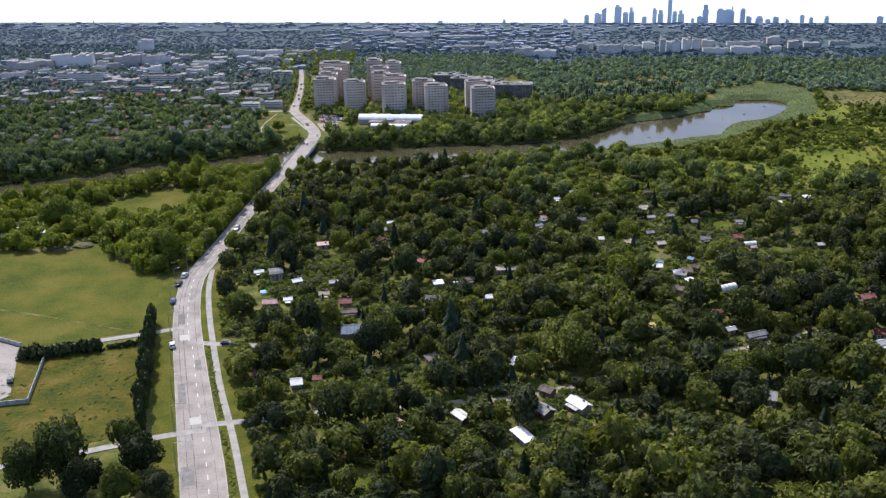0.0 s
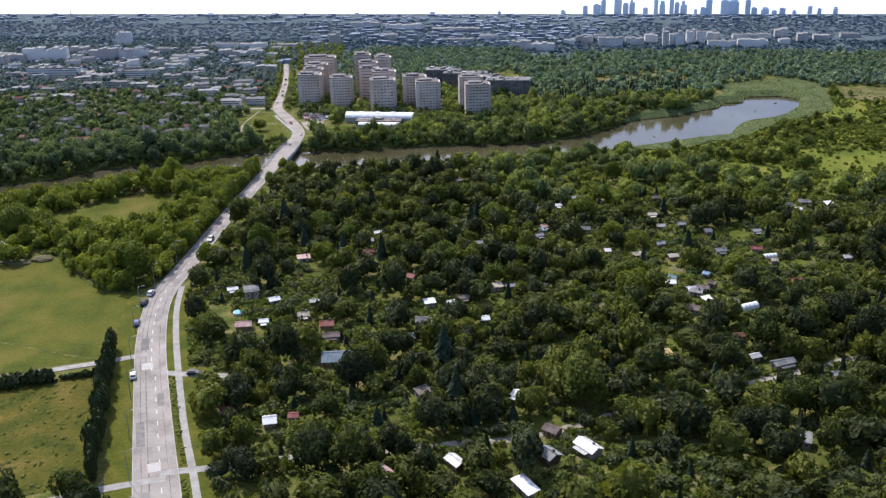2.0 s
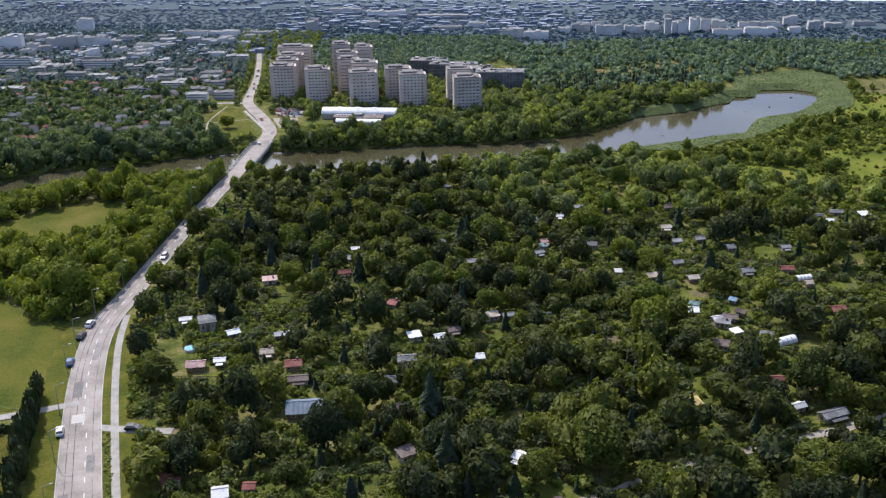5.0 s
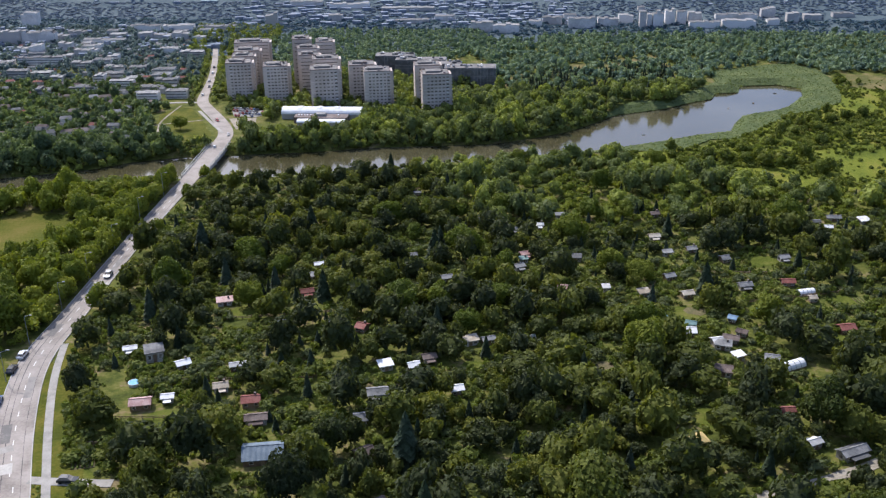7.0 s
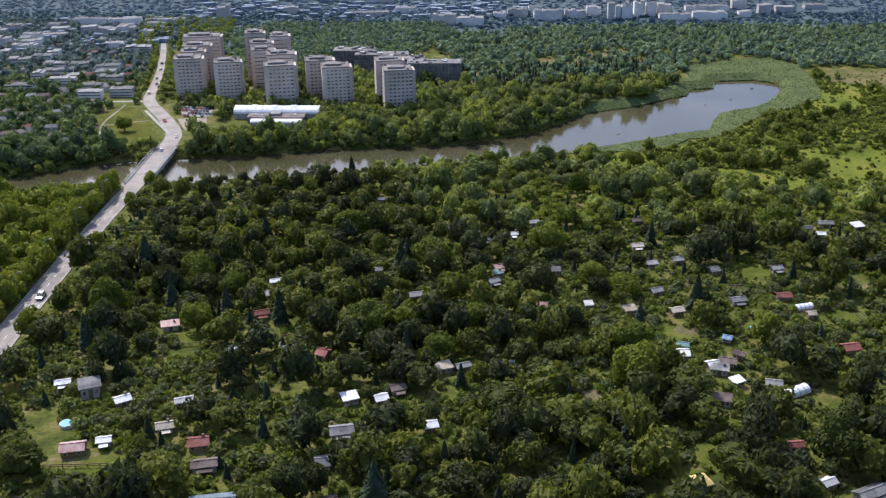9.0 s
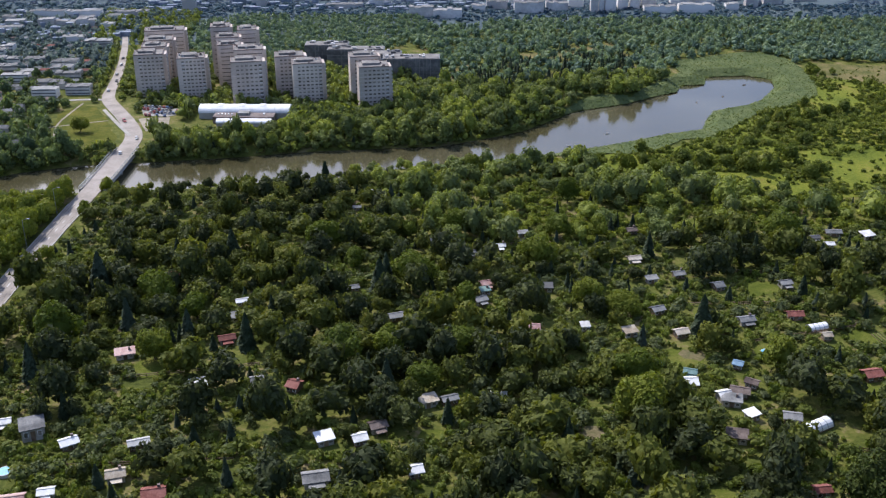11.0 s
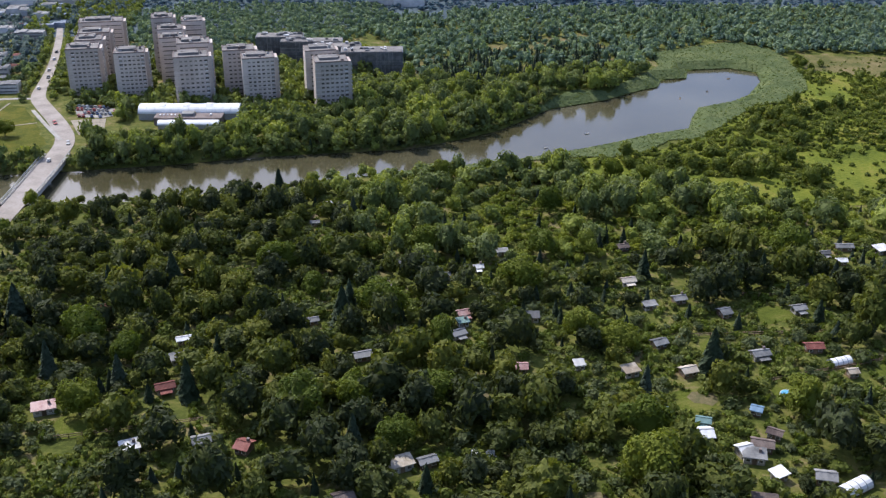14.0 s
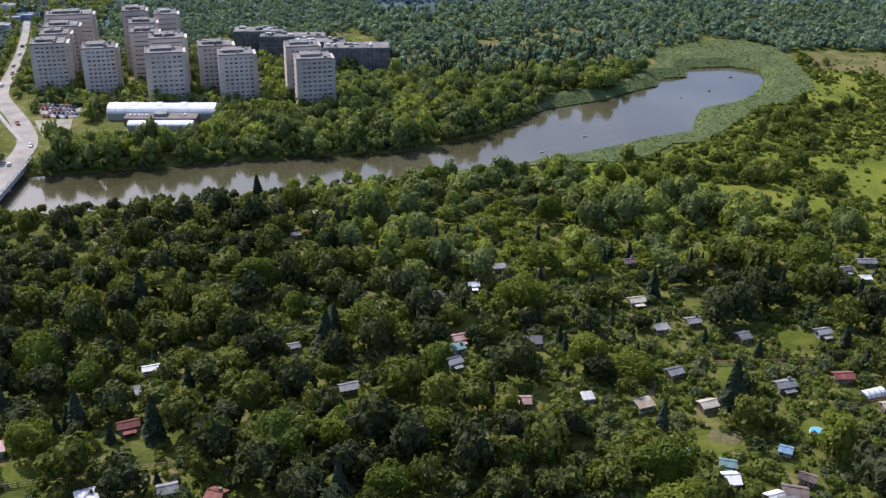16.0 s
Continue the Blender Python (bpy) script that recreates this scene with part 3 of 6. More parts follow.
def size_at(y):
    """Plants and plots run smaller with distance."""
    return float(np.interp(y, [200, 300, 430, 530, 650, 750, 850], [1.0, 0.92, 0.74, 0.62, 0.42, 0.30, 0.22]))


def cottage(x, y, w, d, rot, roof_mat, roof_words, k):
    two = (w, d) == (7, 6)
    small = float(np.interp(y, [255, 330, 430], [0.92, 0.76, 0.6]))
    w, d = w * small * 0.86, d * small * 0.86
    h = 2.1 * small * (1.9 if two else 1.0)
    wall_mat, wall_words = (M_WOODWALL, "brown wooden walls") if k % 2 == 1 else (M_RENDER, "pale rendered walls")
    root = thing("garden_cottage" if w * d > 9 else "garden_shed", "small %s with %s and %s" % ("two storey house" if two else ("cottage" if w * d > 9 else "shed"), wall_words, roof_words),
                 "cottage" if w * d > 9 else "shed", pose(x, y, 0, 0, 0, rot), group="garden cottages")
    hx, hy = w / 2, d / 2
    lean = k % 4 == 2
    rise = d * (0.12 if lean else 0.22)
    # walls with gable ends
    bm = bmesh.new()
    prof = [(-hy, 0), (hy, 0), (hy, h + (rise if lean else 0)), (-hy, h)] if lean else [(-hy, 0), (hy, 0), (hy, h), (0, h + rise), (-hy, h)]
    a = [bm.verts.new((-hx, p, q)) for p, q in prof]
    b = [bm.verts.new((hx, p, q)) for p, q in prof]
    bm.faces.new(a[::-1])
    bm.faces.new(b)
    for i in range(len(prof)):
        j = (i + 1) % len(prof)
        bm.faces.new((a[i], a[j], b[j], b[i]))
    part("wall", bm, wall_mat, root)
    o, th = 0.35, 0.12

    def pitch(y0, z0, y1, z1):
        bm = bmesh.new()
        n = max(2, int(w / 1.0))
        cols = []
        for i in range(2 * n + 1):  # ribbed sheet
            x0, e = -hx - o + (w + 2 * o) * i / (2 * n), 0.06 * (i % 2)
            cols.append([bm.verts.new(p) for p in ((x0, y0, z0), (x0, y0, z0 + th + e), (x0, y1, z1 + th + e), (x0, y1, z1))])
        for c1, c2 in zip(cols[:-1], cols[1:]):
            for q in range(4):
                bm.faces.new((c1[q], c2[q], c2[(q + 1) % 4], c1[(q + 1) % 4]))
        bm.faces.new(cols[0])
        bm.faces.new(cols[-1][::-1])
        return bm

    if lean:
        part("roof", pitch(-hy - o, h - 0.05, hy + o, h + rise + 0.05), roof_mat, root)
    else:
        s = rise / hy * o
        part("roof", pitch(-hy - o, h - s, 0, h + rise), roof_mat, root)
        part("roof", pitch(hy + o, h - s, 0, h + rise), roof_mat, root)
        part("ridge", box_bm(-hx - o, -0.15, h + rise + 0.05, hx + o, 0.15, h + rise + 0.2), roof_mat, root)
    part("door", box_bm(-0.45, -hy - 0.05, 0, 0.45, -hy + 0.02, h * 0.8), M_WOODWALL, root, "plain wooden door")
    for sx in (-0.3, 0.3):
        win = part("window", box_bm(w * sx - 0.45, -hy - 0.06, h * 0.35, w * sx + 0.45, -hy + 0.02, h * 0.8), M_WHITEROOF, root, "white framed window")
        part("pane", box_bm(w * sx - 0.37, -hy - 0.08, h * 0.35 + 0.08, w * sx + 0.37, -hy - 0.03, h * 0.8 - 0.08), M_PANE, win)
    part("window", box_bm(-hx - 0.05, -0.45, h * 0.35, -hx + 0.02, 0.45, h * 0.8), M_PANE, root, "dark side window")
    if k % 5 == 0:
        part("chimney", box_bm(hx * 0.4, 0.1, h, hx * 0.4 + 0.5, 0.6, h + rise + 0.7), M_BROWNROOF, root, "short brick chimney")
    if k % 4 == 0:
        part("porch", box_bm(-hx * 0.7, -hy - 1.6, h - 0.45, hx * 0.7, -hy - 0.02, h - 0.33), roof_mat, root)
        for sx in (-0.65, 0.65):
            part("post", box_bm(hx * sx - 0.06, -hy - 1.5, 0, hx * sx + 0.06, -hy - 1.38, h - 0.45), M_WOODWALL, root)
    return root


HOUSES = []
k = 0
for roof_mat, words, rows in COTTAGES:
    for x, y, w, d, rot in rows:
        cottage(x, y, w, d, rot, roof_mat, words, k)
        HOUSES.append((x, y, math.hypot(w, d) / 2 * float(np.interp(y, [255, 330, 430], [0.95, 0.8, 0.64]))))
        k += 1

HOUSES += [(66, 300.5, 2.2), (99, 332, 3.2), (118, 372, 2.6), (-63.7, 337.5, 1.6)]

# ---- bridge ----
bridge = thing("bridge", "concrete road bridge with steel railings over the river", "bridge")
BR = ROAD[on_bridge]
part("deck", ribbon(BR[:, :2], BR[:, 2] + 1.6, 0.12, thick=1.1), M_CONC, bridge)
for s, words in ((-1, "kerb"), (1, "kerb")):
    part("kerb", ribbon(BR[:, :2], 0.7, 0.34, side=s * (BR[:, 2] / 2 + 0.4), thick=0.3), M_PATH, bridge, "raised pale walkway")
    part("railing", ribbon(BR[:, :2], 0.12, 1.35, side=s * (BR[:, 2] / 2 + 0.72), thick=0.14), M_RAIL, bridge, "grey steel handrail")
    part("railing", ribbon(BR[:, :2], 0.08, 0.85, side=s * (BR[:, 2] / 2 + 0.72), thick=0.1), M_RAIL, bridge, "grey steel rail")
d = np.gradient(BR[:, :2], axis=0)
d /= np.hypot(d[:, 0], d[:, 1])[:, None]
for i in range(len(BR)):
    for s in (-1, 1):
        q = BR[i, :2] + np.array([d[i, 1], -d[i, 0]]) * s * (BR[i, 2] / 2 + 0.72)
        part("post", box_bm(q[0] - 0.07, q[1] - 0.07, 0.3, q[0] + 0.07, q[1] + 0.07, 1.35), M_RAIL, bridge)
for i in (3, 7, 11):
    if i < len(BR):
        pier = part("pier", box_bm(-3.6, -0.6, -5, 3.6, 0.6, -0.98, bevel=0.15), M_CONC, bridge, "concrete wall pier standing in the water")
        pier.matrix_basis = pose(BR[i, 0], BR[i, 1], 0, 0, 0, 8)

# ---- road marks, lamps, vehicles ----
def along(y, off=0.0):
    i = int(np.argmin(np.abs(ROAD[:, 1] - y)))
    t = ROAD[min(i + 1, len(ROAD) - 1), :2] - ROAD[i - 1, :2]
    t /= np.hypot(*t)
    p = ROAD[i, :2] + (y - ROAD[i, 1]) * t / t[1] + np.array([t[1], -t[0]]) * off
    return p[0], p[1], math.degrees(math.atan2(-t[0], t[1]))


dash_mesh = bpy.data.meshes.new("dash")
bm = box_bm(-0.1, -1.1, 0, 0.1, 1.1, 0.012)
bm.to_mesh(dash_mesh)
bm.free()
dash_mesh.materials.append(plain("lane_paint", (0.62, 0.60, 0.56), 0.8))
marks = thing("lane_marks", "white broken centre line painted on the road", "road marking", kind="structure")
for y in np.arange(170, 480, 6.0):
    x0, y0, r = along(y, 1.2 if y < 300 else 0.3)
    ob = part("dash", dash_mesh, None, marks)
    ob.matrix_basis = pose(x0, y0, 0.168, 0, 0, r)
for y, off in ((304, -0.9), (252, -0.2), (392, 0)):
    x0, y0, r = along(y, off)
    cross = slab("raised_crossing", box_bm(-1.6, -2.0, 0, 1.6, 2.0, 0.03, bevel=0.01), M_PAINT, "pale worn speed cushion on the road", "speed cushion")
    cross.matrix_basis = pose(x0, y0, 0.165, 0, 0, r)
near_road = ROAD[ROAD[:, 1] < 480]
for off, wide in ((-1.7, 0.16), (3.4, 0.1), (-3.6, 0.12)):
    slab("road_seam", ribbon(near_road[:, :2], wide, 0.166, side=off * near_road[:, 2] / 11.4, thick=0.02, wob=0.12), M_SEAM, "dark tarred seam along the asphalt road", "road seam")
for y, off, w, l in ((226, -3.6, 3.2, 9), (240, -2.6, 2.4, 5), (268, -3.2, 2.2, 12), (284, 2.4, 1.8, 7), (318, -1.6, 2.2, 8), (338, 1.4, 1.8, 10), (368, -1.2, 2.0, 7), (410, 1.0, 2.0, 9), (440, -1.0, 1.8, 8)):
    x0, y0, r = along(y, off)
    fix = slab("road_patch", box_bm(-w / 2, -l / 2, 0, w / 2, l / 2, 0.008), M_PATCH, "darker repaired patch of asphalt on the road", "road patch", group="road patches")
    fix.matrix_basis = pose(x0, y0, 0.162, 0, 0, r)
for k in range(5):
    x0, y0, r = along(396, -2.4 + k * 1.2)
    bar = slab("crossing_bar", box_bm(-0.3, -2.0, 0, 0.3, 2.0, 0.012), M_PAINT, "worn white bar of a pedestrian crossing", "road marking", group="crossing bars")
    bar.matrix_basis = pose(x0, y0, 0.17, 0, 0, r)
for p, s, words in ((ROAD[ROAD[:, 1] < 480], -1, "edge"), (ROAD[ROAD[:, 1] < 480], 1, "edge")):
    slab("kerb", ribbon(p[:, :2], 0.2, 0.26, side=s * (p[:, 2] / 2 + 0.1), thick=0.35), M_CONC, "low concrete kerb along the road", "kerb")


def tube(bm, a, b, r0, r1, n=6):
    a, b = Vector(a), Vector(b)
    q = (b - a).to_track_quat("Z", "Y").to_matrix()
    ra, rb = [], []
    for i in range(n):
        u = Vector((math.cos(6.2832 * i / n), math.sin(6.2832 * i / n), 0))
        ra.append(bm.verts.new(a + q @ (u * r0)))
        rb.append(bm.verts.new(b + q @ (u * r1)))
    for i in range(n):
        j = (i + 1) % n
        bm.faces.new((ra[i], ra[j], rb[j], rb[i]))
    bm.faces.new(rb)
    bm.faces.new(ra[::-1])


lamp = thing("street_lamp", "tall grey steel street lamp beside the road", "street lamp", group="street lamps")
bm = bmesh.new()
tube(bm, (0, 0, 0), (0, 0, 8.5), 0.12, 0.07)
part("pole", bm, M_RAIL, lamp)
bm = bmesh.new()
tube(bm, (0, 0, 8.4), (1.6, 0, 8.9), 0.06, 0.05)
part("arm", bm, M_RAIL, lamp)
part("lantern", box_bm(1.4, -0.15, 8.78, 2.2, 0.15, 8.98, bevel=0.04), M_CONC, lamp)
lamp.matrix_basis = pose(*along(229, -6.3)[:2], 0, 0, 0, along(229)[2])
for y in (248, 266, 287, 307, 327, 342, 360, 380, 400, 422, 446, 470):
    x0, y0, r = along(y, -(np.interp(y, ROAD[:, 1], ROAD[:, 2]) / 2 + 0.8))
    copy_thing(lamp, pose(x0, y0, 0, 0, 0, r))

CAR_PAINTS = [plain("car_white", (0.62, 0.63, 0.64), 0.3), plain("car_dark", (0.03, 0.035, 0.045), 0.3), plain("car_silver", (0.38, 0.39, 0.40), 0.3, 0.4), plain("car_red", (0.30, 0.04, 0.035), 0.3), plain("car_blue", (0.07, 0.12, 0.24), 0.3)]
CAR_WORDS = ["white", "black", "silver", "red", "blue"]


def car_model(c):
    root = thing("car", CAR_WORDS[c] + " hatchback car parked on asphalt", "car", group="parked cars")
    bm = bmesh.new()
    side = [(-2.1, 0.35), (2.1, 0.35), (2.15, 0.75), (1.2, 0.92), (-2.0, 0.98), (-2.15, 0.7)]
    a = [bm.verts.new((-0.85, p, q)) for p, q in side]
    b = [bm.verts.new((0.85, p, q)) for p, q in side]
    bm.faces.new(a)
    bm.faces.new(b[::-1])
    for i in range(6):
        bm.faces.new((a[i], b[i], b[(i + 1) % 6], a[(i + 1) % 6]))
    bmesh.ops.recalc_face_normals(bm, faces=bm.faces[:])
    part("body", bm, CAR_PAINTS[c], root)
    bm = bmesh.new()
    lo = [(-0.8, 1.1, 0.9), (0.8, 1.1, 0.9), (0.8, -1.9, 0.96), (-0.8, -1.9, 0.96)]
    hi = [(-0.65, 0.3, 1.42), (0.65, 0.3, 1.42), (0.65, -1.4, 1.45), (-0.65, -1.4, 1.45)]
    v, u = [bm.verts.new(p) for p in lo], [bm.verts.new(p) for p in hi]
    for i in range(4):
        bm.faces.new((v[i], v[(i + 1) % 4], u[(i + 1) % 4], u[i]))
    part("glasshouse", bm, M_PANE, root, "dark car windows")
    part("roof", box_bm(-0.68, -1.45, 1.42, 0.68, 0.35, 1.5, bevel=0.03), CAR_PAINTS[c], root)
    for sx in (-0.8, 0.8):
        for sy in (-1.3, 1.3):
            bm = bmesh.new()
            tube(bm, (sx - 0.1, sy, 0.33), (sx + 0.1, sy, 0.33), 0.33, 0.33, 10)
            part("wheel", bm, M_TYRE, root)
        part("headlight", box_bm(sx - 0.18, 2.1, 0.58, sx + 0.18, 2.17, 0.72), M_WHITEMETAL, root, "clear headlight")
    return root


CARS = [car_model(c) for c in range(5)]
for c, (x, y, r) in enumerate(((-95.5, 354, 5), (-95.9, 346.5, 3), (-94.6, 331.5, -8), (-86.9, 297.5, -16), (-69.5, 298.2, 95))):
    order = (0, 1, 4, 0, 1)[c]
    m = pose(x, y, 0.16, 0, 0, -r)
    if c in (0, 1, 2):
        CARS[(0, 1, 4)[c]].matrix_basis = m
    else:
        copy_thing(CARS[order], m)
CARS[2].matrix_basis = pose(-84.6, 402, 0.16, 0, 0, 175)
for x, y, r, c in ((-86.5, 607, 2, 0), (-85.4, 622, 181, 1), (-86.9, 633, 0, 2), (-69.6, 525, 6, 0), (-66, 541, 186, 2), (-87.5, 650, 0, 0), (-88.4, 662, 0, 1)):
    copy_thing(CARS[c], pose(x, y, 0.16, 0, 0, r) @ Matrix.Scale(0.62, 4))
LOT = [(-69, 579), (-68, 584), (-54, 577), (-50, 571), (-58, 567.5), (-67, 569)]
SAND = [(-69, 566), (-57, 566.5), (-55, 547), (-64, 550)]
slab("sand_lot", patch(SAND, 0.13, wob=0.6), M_DIRT, "bare sandy lot beside the car park", "lot")
slab("car_park", patch(LOT, 0.14, wob=0.4), M_PATH, "pale paved car park beside the sports hall", "car park")
for i in range(48):
    r, q = divmod(i, 12)
    x, y = -68 + q * 1.5, 581.5 - r * 3.6 - q * 0.45
    if inside(LOT, np.array([x]), np.array([y]))[0] and random.random() < 0.88:
        copy_thing(CARS[random.choice((0, 0, 1, 1, 2, 2, 3, 4))], pose(x, y, 0.15, 0, 0, 15 + random.uniform(-4, 4)) @ Matrix.Scale(0.6, 4))
CARS[3].matrix_basis = pose(-73.6, 563, 0.16, 0, 0, 200) @ Matrix.Scale(0.7, 4)

# ---- tower blocks ----
def sized_mesh(name, bm, material):
    me = bpy.data.meshes.new(name)
    bm.to_mesh(me)
    bm.free()
    me.materials.append(material)
    return me


WIN_MESH = sized_mesh("window", box_bm(-0.48, -0.05, 0, 0.48, 0.05, 0.52), M_PANE)
TOWERS = [(-67.2, 601, 11.8, 9, 18.2), (-49.5, 594, 11, 9, 17.9), (-26.4, 579.3, 12.4, 9, 19.4), (-9.6, 591, 11.8, 8.5, 18.1), (-2.5, 580.3, 11.8, 9, 17.7), (20.3, 580.3, 11.4, 8.5, 19.7), (23.4, 567.9, 12, 9, 18.7),
          (-66.2, 611.5, 10, 8.5, 18.8), (-65.5, 622, 12, 8.5, 19.0), (-64.6, 637, 17, 8.5, 19.8), (-39.3, 625, 8.2, 8.5, 23.4), (-27.9, 625, 8.2, 8.5, 21.8), (-35.8, 615, 9.6, 8, 21.0), (-34.6, 606, 9.6, 7, 19.8), (-26.2, 595.5, 12, 8.5, 20.2)]


BALCONY_MESH = sized_mesh("balcony", box_bm(-0.25, -1.1, -0.15, 0.3, 1.1, 0.5), M_CONC)
RAIL_MESH = sized_mesh("balcony_front", box_bm(-0.55, -0.22, 0, 0.55, 0, 0.4), M_FARWALL)


def tower(x, y, w, d, h, i):
    root = thing("apartment_tower", "pale concrete panel apartment tower with rows of windows", "apartment block", pose(x, y, 0, 0, 0, 3), group="apartment towers")
    hx, hy, fl = w / 2, d / 2, 11
    part("wall", box_bm(-hx, -hy, -1, hx, hy, h - 0.7), M_PANEL, root)
    part("roof", box_bm(-hx + 0.05, -hy + 0.05, h - 0.7, hx - 0.05, hy - 0.05, h - 0.45), M_ROOFTAR, root)
    for x0, y0, x1, y1 in ((-hx, -hy, hx, -hy + 0.3), (-hx, hy - 0.3, hx, hy), (-hx, -hy + 0.3, -hx + 0.3, hy - 0.3), (hx - 0.3, -hy + 0.3, hx, hy - 0.3)):
        part("parapet", box_bm(x0, y0, h - 0.7, x1, y1, h - 0.25), M_BROWNROOF, root)
    part("machine_room", box_bm(-hx * 0.7, -hy * 0.3, h - 0.45, hx * 0.45, hy * 0.7, h + 0.35), M_ROOFTAR, root, "lift machine room on the roof")
    for k in range(5):
        a, b = random.uniform(-hx * 0.9, hx * 0.7), random.uniform(-hy * 0.8, hy * 0.5)
        part("vent", box_bm(a, b, h - 0.45, a + random.uniform(0.4, 1.3), b + random.uniform(0.4, 0.9), h + random.uniform(0.1, 0.6)), random.choice((M_BROWNROOF, M_BROWNROOF, M_CONC)), root)
    # a side wing set back, with loggias
    part("wing", box_bm(hx, -hy + 2.2, -1, hx + 1.2, hy - 0.8, h - 1.0), M_PANEL, root, "recessed side wing of the tower")
    step = (h - 1.5) / fl
    cols = 7
    for f in range(fl):
        z = 0.5 + f * step
        part("slab_edge", box_bm(-hx - 0.04, -hy - 0.05, z - 0.3, hx + 0.04, -hy + 0.02, z - 0.1), M_PANEL, root)
        if i >= 7:
            part("window_band", box_bm(-hx + 1.2, -hy - 0.05, z + 0.4, hx - 0.5, -hy + 0.03, z + 0.72), M_PANE, root)
            part("window_band", box_bm(hx + 1.15, -hy + 2.8, z + 0.35, hx + 1.25, hy - 1.4, z + 0.85), M_PANE, root)
            continue
        for c in range(cols):
            if c == cols - 1 or (c == 1 and f > fl - 4 and i < 2):
                # no recess is cut: a flat dark pane gives the loggia's inner shade
                ob = part("loggia", WIN_MESH, None, root, "flat dark pane standing in for the shade inside a loggia")
                ob.matrix_basis = pose(-hx + w * (c + 0.5) / cols, -hy - 0.02, z - 0.05) @ Matrix.Diagonal((1.25, 1, 1.9, 1))
                ob = part("balcony_front", RAIL_MESH, None, root)
                ob.matrix_basis = pose(-hx + w * (c + 0.5) / cols, -hy - 0.06, z - 0.05)
            elif c > 0:
                ob = part("window", WIN_MESH, None, root)
                ob.matrix_basis = pose(-hx + w * (c + 0.5) / cols, -hy - 0.01, z + 0.35)
        for c in range(2):
            ob = part("balcony", BALCONY_MESH, None, root)
            ob.matrix_basis = pose(hx + 1.3, -hy + 3.4 + c * 2.8, z)


for i, (x, y, w, d, h) in enumerate(TOWERS):
    tower(x, y, w, d, h, i)

# ---- sports hall ----
hall = thing("sports_hall", "white barrel roofed sports hall with a lower brown flat roofed front", "sports hall", pose(-28, 558.5, 0, 0, 0, -8))


def vault(x0, x1, y0, y1, z0, rise, n=10, th=0.15):
    bm = bmesh.new()
    rows = []
    for i in range(n + 1):
        a = math.pi * i / n
        y, z = (y0 + y1) / 2 - math.cos(a) * (y1 - y0) / 2, z0 + math.sin(a) * rise
        rows.append([bm.verts.new((x, y, z)) for x in (x0, x1)])
    for a, b in zip(rows[:-1], rows[1:]):
        bm.faces.new((a[0], a[1], b[1], b[0]))
    bm.faces.new([r[0] for r in rows])
    bm.faces.new([r[1] for r in rows][::-1])
    return bm


part("wall", box_bm(-17.6, 2.2, -0.5, 17.6, 9.8, 2.4), M_CONC, hall)
for i in range(12):
    part("roof_bay", vault(-17.8 + 35.6 * i / 12 + 0.03, -17.8 + 35.6 * (i + 1) / 12 - 0.03, 2, 10, 2.4, 2.3), M_WHITEMETAL, hall, "white curved metal roof bay")
for x in (-9.5, -1.0, 7.0):
    part("skylight", vault(x - 1.1, x + 1.1, 3.5, 8.5, 3.45, 1.55, 8), M_WHITEROOF, hall, "bright translucent roof light")
part("annexe", box_bm(-11, -3.6, -0.5, 12.5, 2.2, 2.7), M_BROWNROOF, hall, "lower flat roofed annexe with brown roof")
part("lantern_roof", box_bm(-1.6, -1.8, 2.7, 2.6, 1.6, 3.7), M_GREYROOF, hall, "raised roof lantern")
for i in range(6):
    part("roof_vent", box_bm(-9.5 + i * 1.3, -1.0, 2.7, -9.1 + i * 1.3, 0.2, 3.0) if i < 5 else box_bm(8, -0.8, 2.7, 8.6, 0.4, 3.1), M_WHITEMETAL, hall)
for i in range(7):
    part("roof_bay", vault(-9 + 3 * i + 0.03, -6 + 3 * i - 0.03, -8, -3.7, 1.5, 1.1, 8), M_WHITEMETAL, hall, "white curved metal roof bay")
part("front_wall", box_bm(-8.8, -7.8, -0.5, 11.8, -3.7, 1.5), M_CONC, hall)

# ---- dark office blocks ----
for x, y, w, d, h, r in ((7, 643, 20, 8, 9, -7), (20, 635.5, 26, 7, 8.3, -7), (30, 626, 20, 7, 8.2, -7), (43, 611.5, 25, 9, 9.6, -7)):
    off = thing("office_block", "long dark glass office block with cluttered flat roof", "office building", pose(x, y, 0, 0, 0, r), group="office blocks")
    part("wall", box_bm(-w / 2, -d / 2, -0.5, w / 2, d / 2, h), M_DARKGLASS, off)
    part("roof", box_bm(-w / 2 + 0.3, -d / 2 + 0.3, h, w / 2 - 0.3, d / 2 - 0.3, h + 0.25), M_ROOFTAR, off)
    for f in range(4):
        part("floor_band", box_bm(-w / 2 - 0.06, -d / 2 - 0.06, 1.1 + f * 1.5, w / 2 + 0.06, -d / 2 + 0.02, 1.35 + f * 1.5), M_GREYROOF, off)
    for i in range(int(w / 1.6)):
        part("mullion", box_bm(-w / 2 + i * 1.6, -d / 2 - 0.12, 0, -w / 2 + i * 1.6 + 0.2, -d / 2 + 0.02, h), M_GREYROOF, off)
    for i in range(12):
        a, b = random.uniform(-w / 2 + 1, w / 2 - 2.5), random.uniform(-d / 2 + 1, d / 2 - 2)
        part("roof_unit", box_bm(a, b, h + 0.25, a + random.uniform(0.8, 2.2), b + random.uniform(0.5, 1.3), h + random.uniform(0.6, 1.2)), random.choice((M_WHITEROOF, M_GREYROOF, M_GREYROOF)), off)

